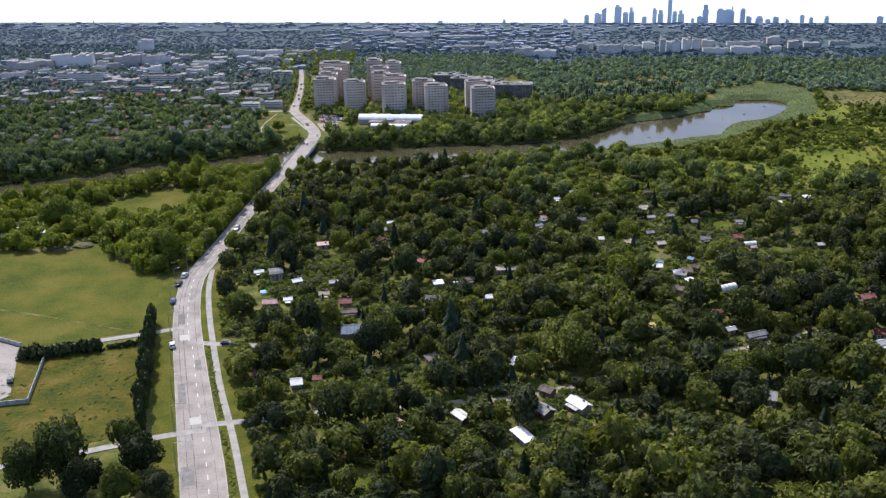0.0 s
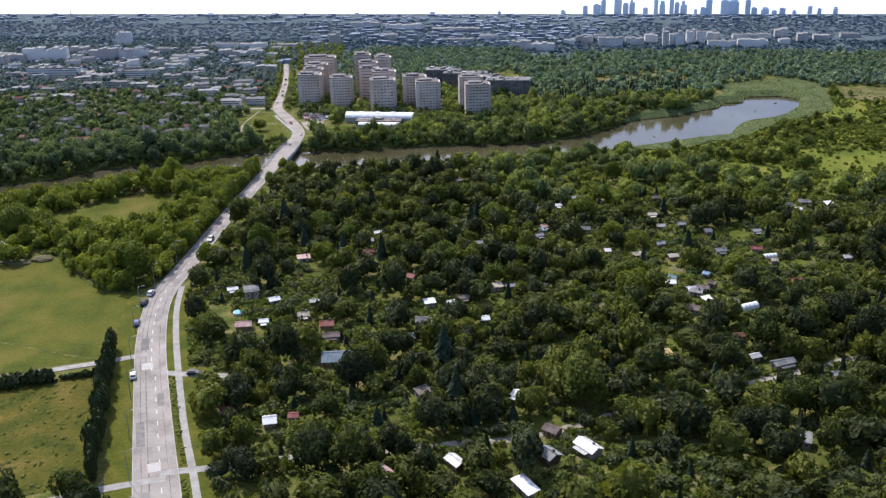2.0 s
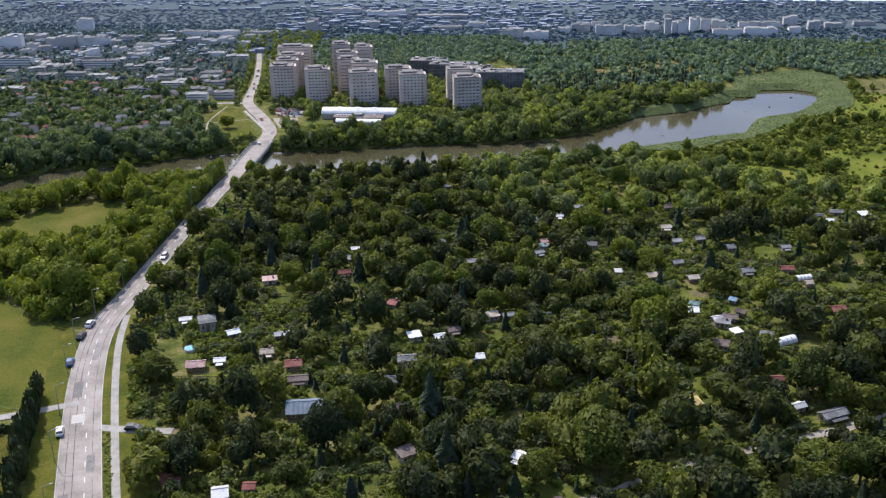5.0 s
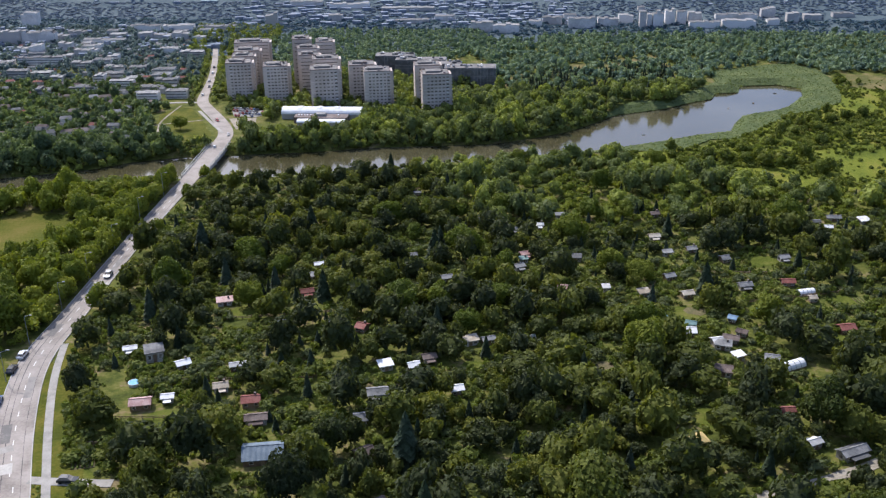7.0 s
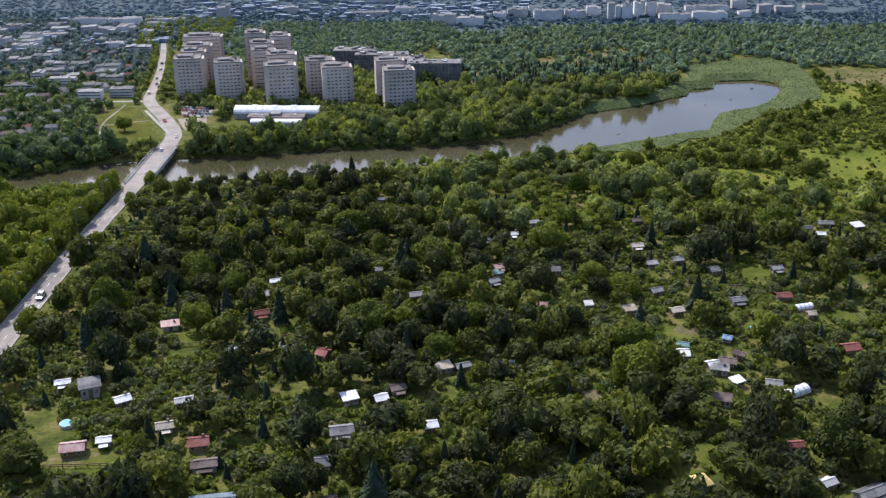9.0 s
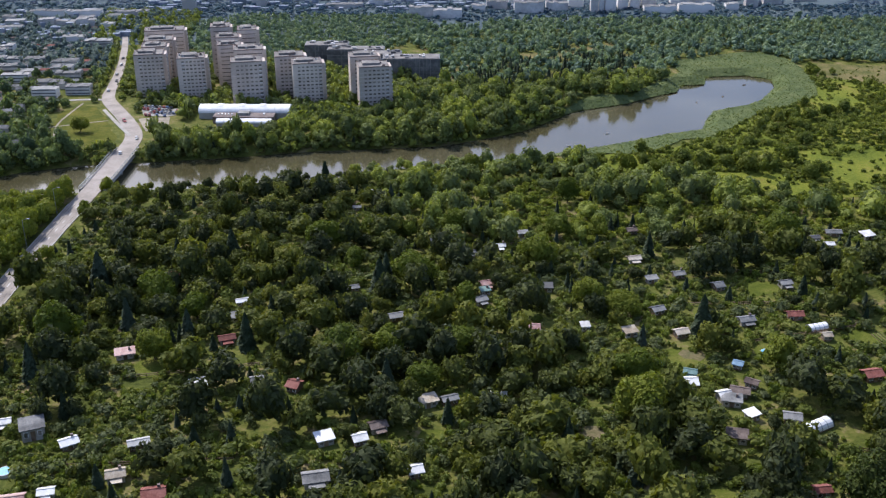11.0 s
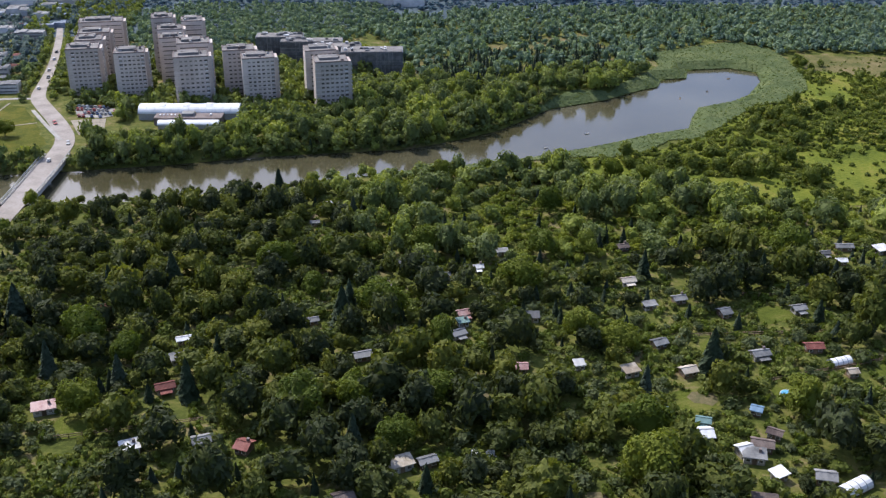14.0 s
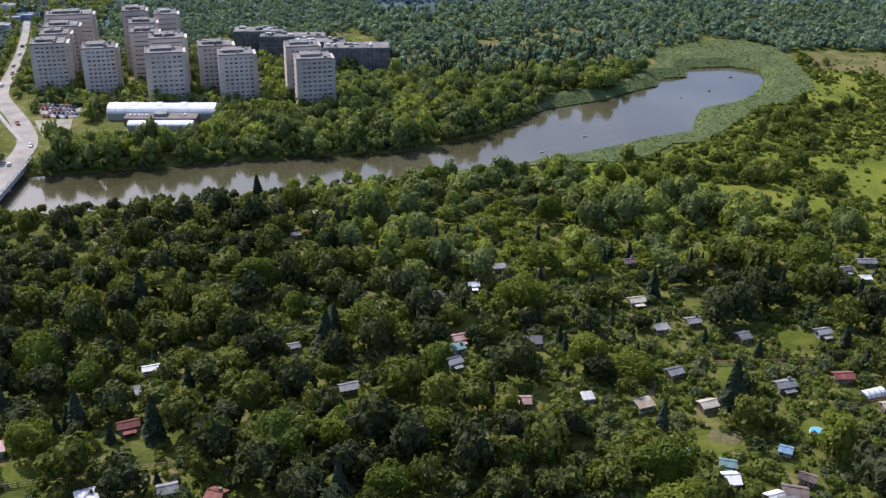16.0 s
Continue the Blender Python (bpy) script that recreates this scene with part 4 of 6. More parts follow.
# ---- plants ----
def ico(sub):
    bm = bmesh.new()
    bmesh.ops.create_icosphere(bm, subdivisions=sub, radius=1)
    bm.verts.ensure_lookup_table()
    v = np.array([x.co[:] for x in bm.verts])
    t = np.array([[w.index for w in f.verts] for f in bm.faces])
    bm.free()
    return v, t


ICO1, ICO2, ICO3 = ico(1), ico(2), ico(3)


def crown(seed, cards, card, core=ICO2, wide=0.8, tall=0.62, mid=0.66, lobes=17):
    """A broad crown of unit radius: a dome of many boughs, each clad in small leaf sprays, with gaps between them."""
    r = np.random.default_rng(seed)
    o = Vector((seed * 3.1, seed * 1.7, 0))
    cen = r.normal(size=(lobes, 3))
    cen[:, 2] = cen[:, 2] * 0.8 + 0.3
    cen /= np.linalg.norm(cen, axis=1)[:, None]
    heading = cen.copy()
    cen *= r.uniform(0.38, 0.74, (lobes, 1))
    rad = r.uniform(0.24, 0.44, lobes)

    def reach(d):
        along = cen @ np.asarray(d)
        hit2 = rad ** 2 - (cen ** 2).sum(1) + along ** 2
        out = np.where((hit2 > 0) & (along > 0), along + np.sqrt(np.maximum(hit2, 0)), 0).max()
        return max(0.5, out * 0.84) + 0.1 * noise.noise(Vector(d) * 3.3 + o)

    shape = np.array([wide * 1.22, wide * 1.22, tall * 1.4])
    base = np.array([0, 0, mid * 1.2])
    d = core[0]
    v = d * np.array([reach(q) for q in d])[:, None]
    v[:, 2] = np.where(v[:, 2] < 0, v[:, 2] * 0.72, v[:, 2])
    vs, ts, n = [v * shape + base], [core[1]], len(v)
    # sprays on the outer faces of the boughs
    many = cards * 4
    pick = r.choice(lobes, many, p=rad ** 2 / (rad ** 2).sum())
    u = r.normal(size=(many, 3))
    u /= np.linalg.norm(u, axis=1)[:, None]
    p = cen[pick] + u * (rad[pick] * r.uniform(0.86, 1.16, many))[:, None]
    deep = (np.linalg.norm(p[:, None, :] - cen[None], axis=2) / rad[None]).min(1)
    good = np.flatnonzero((deep > 0.8) & ((u * heading[pick]).sum(1) > -0.35) & (p[:, 2] > -0.5))[:cards]
    p, u, k = p[good] * shape + base, u[good], len(good)
    nrm = u + np.array([0, 0, 0.3]) + r.normal(size=(k, 3)) * 0.5
    nrm /= np.linalg.norm(nrm, axis=1)[:, None]
    e = np.cross(nrm, r.normal(size=(k, 3)))
    e /= np.linalg.norm(e, axis=1)[:, None]
    f = np.cross(nrm, e)
    s = (card * r.uniform(0.6, 1.35, k))[:, None]
    vs.append(np.stack([p + e * s, p - e * s * 0.55 + f * s * 0.8, p - e * s * 0.45 - f * s * 0.8], 1).reshape(-1, 3))
    b = n + 3 * np.arange(k)
    ts.append(np.stack([b, b + 1, b + 2], 1))
    return np.concatenate(vs), np.concatenate(ts)


def conifer(seed, tiers, per, slim=0.42):
    """A spruce of unit height: drooping sprays in tiers round the stem."""
    r = np.random.default_rng(seed)
    v, t = [], []
    for i in range(tiers):
        h = 0.06 + 0.9 * i / tiers
        w = slim * (1 - h) ** 0.85 + 0.02
        for j in range(per):
            a = 6.2832 * (j + r.uniform(-0.4, 0.4)) / per + i * 0.7
            q = w * r.uniform(0.7, 1.15)
            c, s = math.cos(a), math.sin(a)
            half = q * 0.42
            n = len(v)
            z = h + r.uniform(-0.02, 0.02)
            v += [(0, 0, z + 0.11), (c * q * 0.6 - s * half, s * q * 0.6 + c * half, z + 0.02), (c * q, s * q, z - 0.06), (c * q * 0.6 + s * half, s * q * 0.6 - c * half, z + 0.02)]
            t += [(n, n + 1, n + 2), (n, n + 2, n + 3)]
    return np.array(v), np.array(t)


def column(seed, cards, slim=0.22):
    """A dense columnar thuja of unit height."""
    r = np.random.default_rng(seed)
    v = ICO2[0] * np.array([slim * 0.86, slim * 0.86, 0.5]) * (1 + r.uniform(-0.1, 0.08, (len(ICO2[0]), 1))) + np.array([0, 0, 0.5])
    u = r.normal(size=(cards, 3))
    u /= np.linalg.norm(u, axis=1)[:, None]
    p = u * np.array([slim, slim, 0.5]) * r.uniform(0.85, 1.08, (cards, 1)) + np.array([0, 0, 0.5])
    e = np.cross(u, r.normal(size=(cards, 3)))
    e /= np.linalg.norm(e, axis=1)[:, None]
    s = r.uniform(0.025, 0.055, (cards, 1))
    up = np.array([0, 0, 1.0])
    quad = np.stack([p - e * s, p - up * s, p + e * s, p + up * s * 1.8 + u * s * 0.5], 1).reshape(-1, 3)
    b = len(v) + 4 * np.arange(cards)
    return np.concatenate([v, quad]), np.concatenate([ICO2[1], np.stack([b, b + 1, b + 2], 1), np.stack([b, b + 2, b + 3], 1)])


def trunk_mesh(seed, top=0.7, r0=0.06, limbs=4):
    r = random.Random(seed)
    bm = bmesh.new()
    tube(bm, (0, 0, -0.05), (r.uniform(-0.03, 0.03), r.uniform(-0.03, 0.03), top * 0.6), r0, r0 * 0.7)
    for i in range(limbs):
        a = 1.57 * i + r.uniform(-0.4, 0.4)
        tube(bm, (0, 0, top * 0.5), (math.cos(a) * 0.3, math.sin(a) * 0.3, top * r.uniform(0.85, 1.05)), r0 * 0.55, r0 * 0.15, 5)
    return sized_mesh("trunk", bm, M_BARK)


def with_mat(me, m):
    me.materials.append(m)
    return me


def plant(name, label, category, group, trunk, leaves):
    root = thing(name, label, category, group=group)
    if trunk is not None:
        part("trunk", trunk, None, root)
    part("crown", leaves, None, root)
    return root


TRUNKS = [trunk_mesh(i) for i in range(3)]
STEM = trunk_mesh(9, 1.3, 0.02, 0)
CROWNS = [crown(10 + i, 1900, 0.068, ICO2, mid=0.62 + 0.06 * (i % 3), tall=0.56 + 0.07 * (i % 3), wide=0.78 + 0.05 * (i % 2), lobes=16 + 2 * (i % 4)) for i in range(8)]
FRUITS = [crown(30 + i, 560, 0.115, ICO2, tall=0.48, mid=0.5, wide=0.86) for i in range(6)]
BANKS = [crown(40 + i, 800, 0.098, ICO2, tall=0.58 + 0.06 * (i % 2), mid=0.62) for i in range(5)]
MIDS = [crown(50 + i, 300, 0.152, ICO2, mid=0.6 + 0.06 * (i % 3), tall=0.54 + 0.08 * (i % 3)) for i in range(8)]
ORCHARD = [crown(60 + i, 105, 0.215, ICO1, mid=0.5, tall=0.48, wide=0.84) for i in range(6)]
BUSHES = [crown(70 + i, 56, 0.3, ICO1, tall=0.46, mid=0.36, wide=0.84, lobes=9) for i in range(6)]
FARS = [crown(80 + i, 50, 0.3, ICO1, mid=0.6, lobes=10) for i in range(7)]
SPRIGS = [crown(130 + i, 34, 0.36, ICO1, tall=0.46, mid=0.36, wide=0.84, lobes=6) for i in range(6)]
TINY = [crown(90 + i, 16, 0.48, ICO1, lobes=6) for i in range(4)]
SPRUCES = [conifer(100 + i, 20, 11, 0.22 + 0.04 * i) for i in range(3)]
THUJA = [column(110 + i, 220) for i in range(2)]


def models(name, label, category, group, sets, material, trunks):
    out = []
    for i, (v, t) in enumerate(sets):
        me = with_mat(tri_mesh("crown", v, t, smooth=False), material)
        ob = plant(name, label, category, group, trunks[i % len(trunks)] if trunks else None, me)
        ob.matrix_basis = pose(0, 0, 0)
        out.append(ob)
    return out


class Plot:
    """Keeps plants apart from one another and off roads, houses, lawns and water."""

    def __init__(self):
        self.cell = {}

    def free(self, x, y, r, k):
        i, j = int(x // 8), int(y // 8)
        for a in range(i - 2, i + 3):
            for b in range(j - 2, j + 3):
                for u, v, q in self.cell.get((a, b), ()):
                    if (x - u) ** 2 + (y - v) ** 2 < (k * (r + q)) ** 2:
                        return False
        return True

    def add(self, x, y, r):
        self.cell.setdefault((int(x // 8), int(y // 8)), []).append((x, y, r))


LAWNS = [(-47, 238, 6), (-35, 241, 7), (-23, 222, 6), (-21, 382, 5), (11, 331, 4), (22, 299, 4), (71, 311, 5), (91, 247, 4), (28, 267, 5), (-23, 376, 6), (-41, 374, 5), (38, 371, 4), (81, 363, 5), (120, 394, 4),
         (94, 383, 4), (90, 419, 4), (113, 395, 5), (80, 425, 5), (114, 438, 6), (40, 423, 4), (131, 406, 3), (-66, 334, 6), (-55, 321, 5), (-42, 367, 4), (65, 304, 5), (66, 296, 3.5), (117, 345, 4), (109, 351, 4), (-60, 314, 5),
         (-37, 293, 4), (-47, 314, 4), (-62, 325, 6)]
LAWNS_MORE = [(38, 372, 3), (52, 336, 3), (130, 406, 3), (103, 641, 9), (117, 642, 9), (130, 651, 8), (143, 656, 6), (62, 621, 5), (74, 627, 5), (150, 635, 4), (109, 258, 4), (136, 308, 4), (106, 328, 4), (102, 364, 4), (-70, 342, 4), (-68, 300, 4), (54, 383, 3), (20, 340, 3), (-10, 335, 3), (128, 366, 5), (140, 386, 5), (66, 396, 3), (98, 412, 4), (46, 412, 3)]
BIG = [(-23, 288, 5.4), (-14, 305, 4.6), (-30, 250, 5.9), (-54, 279, 5.2), (-47, 246, 4.9), (-30, 274, 4.2), (39, 278, 9.0), (63, 338, 6.1), (96, 306, 6.2), (23, 407, 5.2), (-4, 405, 5.0), (122, 318, 6.5), (94, 268, 5.2),
       (49, 267, 5.0), (-15, 234, 6.0), (5, 227, 5.1), (-8, 251, 3.9), (24, 272, 4.2), (-104, 367, 7.5), (-159, 407, 8.5), (-97, 224, 7.5), (-105, 220, 6.0), (-90, 217, 5.5), (-83, 234, 5.0), (-78, 226, 5.5), (-72, 217, 4.5), (-80, 213, 5.0), (79, 256, 5.0), (69, 291, 6.0), (125, 300, 6.5),
       (-63, 385, 5.8), (-50, 381, 4.3), (40, 440, 4.6), (68, 434, 4.2)]
BIG_MORE = [(79, 432, 4.1), (1, 434, 4.9), (34, 390, 4.2), (44, 370, 6.2), (73, 386, 4.3), (67, 352, 6.0), (30, 370, 4.6), (8, 422, 3.8), (3, 369, 5.6), (20, 357, 4.1), (66, 390, 4.6), (-43, 405, 5.2), (-40, 378, 4.0),
            (101, 356, 5.6), (130, 421, 6.0), (58, 416, 5.4), (60, 376, 3.3), (14, 372, 4.6), (-32, 397, 4.0), (65, 492, 3.1), (51, 488, 3.4), (103, 484, 3.2), (93, 490, 3.1), (113, 480, 3.4), (77, 460, 4.0), (24, 438, 3.3),
            (13, 441, 3.0), (-88, 552, 3.4)]
SPIRES = [(16, 409, 3.6), (75, 418, 2.9), (90, 418, 3.3), (72, 366, 3.2), (12, 357, 4.0), (-39, 425, 3.9), (-19, 380, 3.4), (-33, 386, 3.6), (22, 466, 2.9), (2, 492, 2.8), (63, 402, 2.1), (86, 372, 2.0), (118, 411, 3.8), (2, 297, 4.8),
          (5, 274, 4.6), (85, 347, 3.6), (89, 373, 4.6), (100, 369, 4.8), (25, 249, 3.1), (-25, 431, 4.0), (-58, 415, 4.2), (-26, 358, 4.4), (14, 405, 3.6), (-66, 372, 3.4), (-48, 393, 3.6)]
for i, (x, y, r) in enumerate(LAWNS + LAWNS_MORE[11:]):
    if i % 2 == 0:
        slab("lawn", patch([(x + r * random.uniform(0.7, 1.05) * math.cos(0.7 * k), y + r * random.uniform(0.7, 1.05) * math.sin(0.7 * k)) for k in range(9)], 0.06, wob=0.8, step=1.5), M_LAWN, "short green lawn of a garden plot", "lawn", group="garden lawns")
plot = Plot()
ROADS = [(ROAD[:, :2], 4.4), (TRAIL, 2.2), (TRACK, 0.6)] + [(s, 1.6) for s in SIDE] + [(FORK, 1), (LANE, 1.2)]
REEDS = [(98, 559), (117, 575), (131, 573), (146, 588), (163, 604), (165, 624), (193, 633), (211, 637), (221, 623), (221, 608), (216, 581), (208, 562), (188, 547), (178, 546), (162, 530), (144, 514), (133, 514), (124, 506),
         (109, 501), (92, 504), (73, 500), (51, 496), (31, 496), (31, 500), (52, 506), (98, 530)]
OPEN = [REEDS, MEADOW_BIG, MEADOW_SMALL, FIELD, PARK, LOT, SAND]


def clear(x, y, r, open_ok=False, bank=0.55):
    """Mask of points where a plant of radius r may stand."""
    ok = shore(x, y) > r * bank + 0.4
    for line, w in ROADS:
        ok &= line_gap(line, x, y) > w + r * 0.72
    for hx, hy, hr in HOUSES:
        ok &= ~((np.abs(x - hx) < hr * 0.6 + r * 0.6) & (y - hy > -(hr * 0.6 + (np.where(r > 1.6, 2.1, 1.1) if hy < 500 else 0.4) * r + 1.0)) & (y - hy < hr * 0.6 + r * 0.6))
    for lx, ly, lr in LAWNS + LAWNS_MORE:
        ok &= np.hypot(x - lx, y - ly) > lr * 0.7 + r * 0.65
    if not open_ok:
        for p in OPEN:
            ok &= ~inside(p, x, y)
    for tx, ty, tw, td, th in TOWERS:
        ok &= (np.abs(x - tx) > tw / 2 + 1 + r * 0.6) | (np.abs(y - ty) > td / 2 + r * 0.6)
    ok &= ~((np.abs(x + 28) < 19.5) & (y > 545 - (x + 28) * 0.14) & (y < 570 - (x + 28) * 0.14))
    ok &= ~((np.abs(x + 27) < 12) & (y > 550 - 2.0 * r - 5) & (y < 560))
    ok &= ~((np.abs(x - 26) < 34) & (np.abs(y - 631 + (x - 24) * 0.8) < 9 + r))
    return ok


def spread(poly, count, radius, gap, open_ok=False, keep=None, bank=0.55):
    """Scatters plants in a polygon; radius(y) gives a random size. Returns rows of x, y, r."""
    p = np.asarray(poly, float)
    lo, hi = p.min(0), p.max(0)
    x, y = rng.uniform(lo[0], hi[0], count), rng.uniform(lo[1], hi[1], count)
    r = radius(y)
    ok = inside(poly, x, y) & clear(x, y, r, open_ok, bank)
    if keep is not None:
        ok &= keep(x, y)
    out = []
    for a, b, c in zip(x[ok], y[ok], r[ok]):
        if plot.free(a, b, c, gap):
            plot.add(a, b, c)
            out.append((a, b, c))
    return out


def sizes(lo, hi):
    return lambda y: rng.uniform(lo, hi, len(y)) * np.interp(y, [200, 300, 430, 530, 650, 750, 850], [1.0, 0.92, 0.74, 0.62, 0.42, 0.30, 0.22])


def mass(name, rows, sets, material, label, category, squash=(0.9, 1.6), upright=False):
    """Many plants in one mesh, each with its own tone, turn and size."""
    vs, ts, tones, n = [], [], [], 0
    gz = ground_height([q[0] for q in rows], [q[1] for q in rows])
    for (x, y, r), z in zip(rows, gz):
        v, t = sets[rng.integers(len(sets))]
        a = rng.uniform(0, 6.28)
        c, s = math.cos(a), math.sin(a)
        h = r * (rng.uniform(2.2, 3.2) if upright else rng.uniform(*squash))
        w = h if upright else r
        k = rng.uniform(0.78, 1.22)
        px, py = v[:, 0] * w * k, v[:, 1] * w / k
        vs.append(np.stack([px * c - py * s + x, px * s + py * c + y, v[:, 2] * h + z], 1))
        ts.append(t + n)
        tones.append(np.full(len(t), rng.uniform(0, 1)))
        n += len(v)
    me = with_mat(tri_mesh(name, np.concatenate(vs), np.concatenate(ts), np.concatenate(tones), smooth=False), material)
    return tagged(part(name, me, None, None), label, category, kind="stuff")


def stand(model_list, rows, tall=(0.9, 1.75), upright=False):
    """Single plants as things of their own."""
    first = {}
    for x, y, r in rows:
        i = int(rng.integers(len(model_list)))
        h = r * (rng.uniform(2.2, 3.0) if upright else rng.uniform(*tall))
        w = h if upright else r
        k = rng.uniform(0.8, 1.2)
        m = pose(x, y, float(ground_height(x, y)), 0, 0, rng.uniform(0, 360)) @ Matrix.Diagonal((w * k, w / k, h, 1))
        if i in first:
            copy_thing(model_list[i], m)
        else:
            first[i] = m
    for i, m in first.items():
        model_list[i].matrix_basis = m


GARDENS = [(-62, 150), (230, 150), (260, 428), (170, 450), (149, 453), (139, 464), (118, 468), (105, 478), (91, 487), (82, 498), (53, 504), (9, 497), (-68, 492), (-76, 470), (-84, 400), (-84, 362), (-76, 320), (-60, 270), (-46, 215)]
LEFTBANK = [(-330, 395), (-160, 382), (-141, 392), (-127, 374), (-110, 357), (-99, 356), (-96, 372), (-93, 400), (-88, 440), (-83, 470), (-78, 492), (-106, 495), (-174, 469), (-330, 425)]
NORTHBANK = [(-60, 522), (46, 526), (95, 553), (127, 568), (146, 580), (160, 612), (200, 640), (330, 640), (330, 690), (130, 720), (40, 700), (60, 640), (45, 590), (34, 560), (10, 548), (-12, 543), (-50, 540), (-60, 548)]
def hides(x, y, r):
    """Whether a tall tree would stand right before a cottage."""
    return any(abs(x - hx) < hr * 0.5 + r * 0.6 and -hr * 0.4 < hy - y < 1.5 * r + 1 for hx, hy, hr in HOUSES)


BIG = [q for q in BIG if not hides(*q)]
BIG_MORE = [q for q in BIG_MORE if not hides(*q)]
SPIRES = [q for q in SPIRES if not hides(*q)]
for x, y, r in BIG + BIG_MORE:
    plot.add(x, y, r)
for x, y, r in SPIRES:
    plot.add(x, y, r * 0.6)


def dense(x, y):
    return np.array([noise.noise((a * 0.022, b * 0.022, 3.0)) for a, b in zip(x, y)]) > rng.uniform(-0.6, 0.15, len(x))


def plots(x, y):
    """Fewer large trees where the plots are tended."""
    open_band = (x > 55) & (y > 335) & (y < 452) & (x < 190)
    open_near = (x < -12) & (y > 300) & (y < 392)
    chance = np.where(open_band, 0.4, np.where(open_near, 0.35, np.where((y > 330) & (y < 470), 0.7, 1.0)))
    return dense(x, y) & (rng.uniform(0, 1, len(x)) < chance)


spire = spread(GARDENS, 760, sizes(1.2, 2.6), 0.6)
big = spread(GARDENS, 9000, sizes(2.2, 6.4), 0.52, keep=plots)
mid = spread(GARDENS, 15000, sizes(1.0, 3.0), 0.58)
small = spread(GARDENS, 42000, sizes(0.5, 1.8), 0.56)
def by_water(rows):
    """Plants stay low beside the water."""
    near = shore(np.array([q[0] for q in rows]), np.array([q[1] for q in rows])) < 15
    return [(x, y, r * 0.55 if n else r) for (x, y, r), n in zip(rows, near)]


big, spire = by_water(big), by_water(spire)
big.sort(key=lambda q: q[1])
mid.sort(key=lambda q: q[1])
small.sort(key=lambda q: q[1])
# nearest trees take the darkened leaf colour
broad = models("broadleaf_tree", "tall broadleaf tree with a dense rounded green crown", "tree", "broadleaf trees", CROWNS, M_DIMLEAF, TRUNKS)
stand(broad, [q for q in BIG if q[1] <= 330] + big[:230], (0.95, 1.6))
light = models("broadleaf_tree", "full broadleaf tree with a bright green rounded crown", "tree", "bright broadleaf trees", CROWNS, M_BRIGHT, TRUNKS)
stand(light, [q for q in BIG if q[1] > 330] + BIG_MORE, (0.95, 1.4))
fruit = models("fruit_tree", "low spreading fruit tree in a garden plot", "tree", "fruit trees", FRUITS, M_FRUIT, TRUNKS)
stand(fruit, mid[:290], (0.8, 1.1))
spruce = models("spruce", "dark slender spruce with drooping branches", "tree", "spruces", SPRUCES, M_NEEDLE, [STEM])
stand(spruce, SPIRES + spire[:90], upright=True)
shrub = models("garden_bush", "low rounded garden bush", "bush", "garden bushes", BUSHES, M_SHRUB, None)
stand(shrub, small[:290], (0.8, 1.2))
def light_belt(q):
    """The lighter young growth between the plots and the lake."""
    return q[1] >= 428 and q[0] > 30 - (q[1] - 428) * 0.3


mass("garden_trees", [q for q in big[230:] if not light_belt(q)], MIDS, M_LEAF, "dense broadleaf trees among the garden plots", "trees")
mass("garden_trees", [q for q in big[230:] if light_belt(q)], MIDS, M_RIPAR, "dense light green trees between plots and river", "trees")
mass("orchard_trees", [q for q in mid[290:] if not light_belt(q)], ORCHARD, M_FRUIT, "many fruit trees among the garden plots", "trees", (0.75, 1.05))
mass("orchard_trees", [q for q in mid[290:] if light_belt(q)], ORCHARD, M_LIME, "light green young trees between plots and river", "trees", (0.8, 1.2))
mass("garden_bushes", [q for q in small[290:] if q[2] > 0.75], BUSHES, M_SHRUB, "many low bushes in garden plots", "bushes")
mass("garden_shrubs", [q for q in small[290:] if q[2] <= 0.75], SPRIGS, M_SHRUB, "many small shrubs and vegetables in garden plots", "bushes")
if len(spire) > 90:
    mass("garden_spruces", spire[90:], SPRUCES, M_NEEDLE, "dark spruces among the garden plots", "trees", upright=True)
edge = []
for side, y0, y1 in ((-1, 372, 489), (1, 380, 490)):
    for ty in np.arange(y0, y1, 3.0):
        half = float(np.interp(ty, ROAD[:, 1], ROAD[:, 2])) / 2
        tr = (rng.uniform(2.8, 4.2) if side < 0 else rng.uniform(2.2, 3.6)) * size_at(ty) / 0.74
        tx = float(np.interp(ty, ROAD[:, 1], ROAD[:, 0])) + side * (half + 0.5 + tr * 0.78)
        if shore(np.array([tx]), np.array([ty]))[0] > 1.0 and plot.free(tx, ty, tr, 0.42):
            plot.add(tx, ty, tr)
            edge.append((tx, ty, tr))
left = edge + spread(LEFTBANK, 3200, sizes(3.8, 6.8), 0.56, bank=0.1, keep=lambda x, y: shore(x, y) > 15)
left2 = spread(LEFTBANK, 7000, sizes(1.0, 2.6), 0.62, bank=0.2, keep=lambda x, y: shore(x, y) > 8)
left3 = spread(LEFTBANK, 3000, sizes(0.8, 1.5), 0.6, bank=0.0, keep=lambda x, y: shore(x, y) < 9)
mass("bank_bushes", left3, BUSHES, M_SHRUB, "low bushes along the river bank", "bushes")
bank = models("riverside_tree", "broad riverside tree with a full green crown", "tree", "riverside trees", BANKS, M_LIME, TRUNKS)
stand(bank, left[:200], (0.95, 1.6))
mass("riverside_thicket", left[200:] + left2, ORCHARD, M_LIME, "dense riverside thicket of trees and bushes", "trees")
pines = spread([(70, 585), (120, 585), (165, 625), (150, 640), (90, 632), (60, 610)], 500, sizes(2.2, 3.4), 0.6)
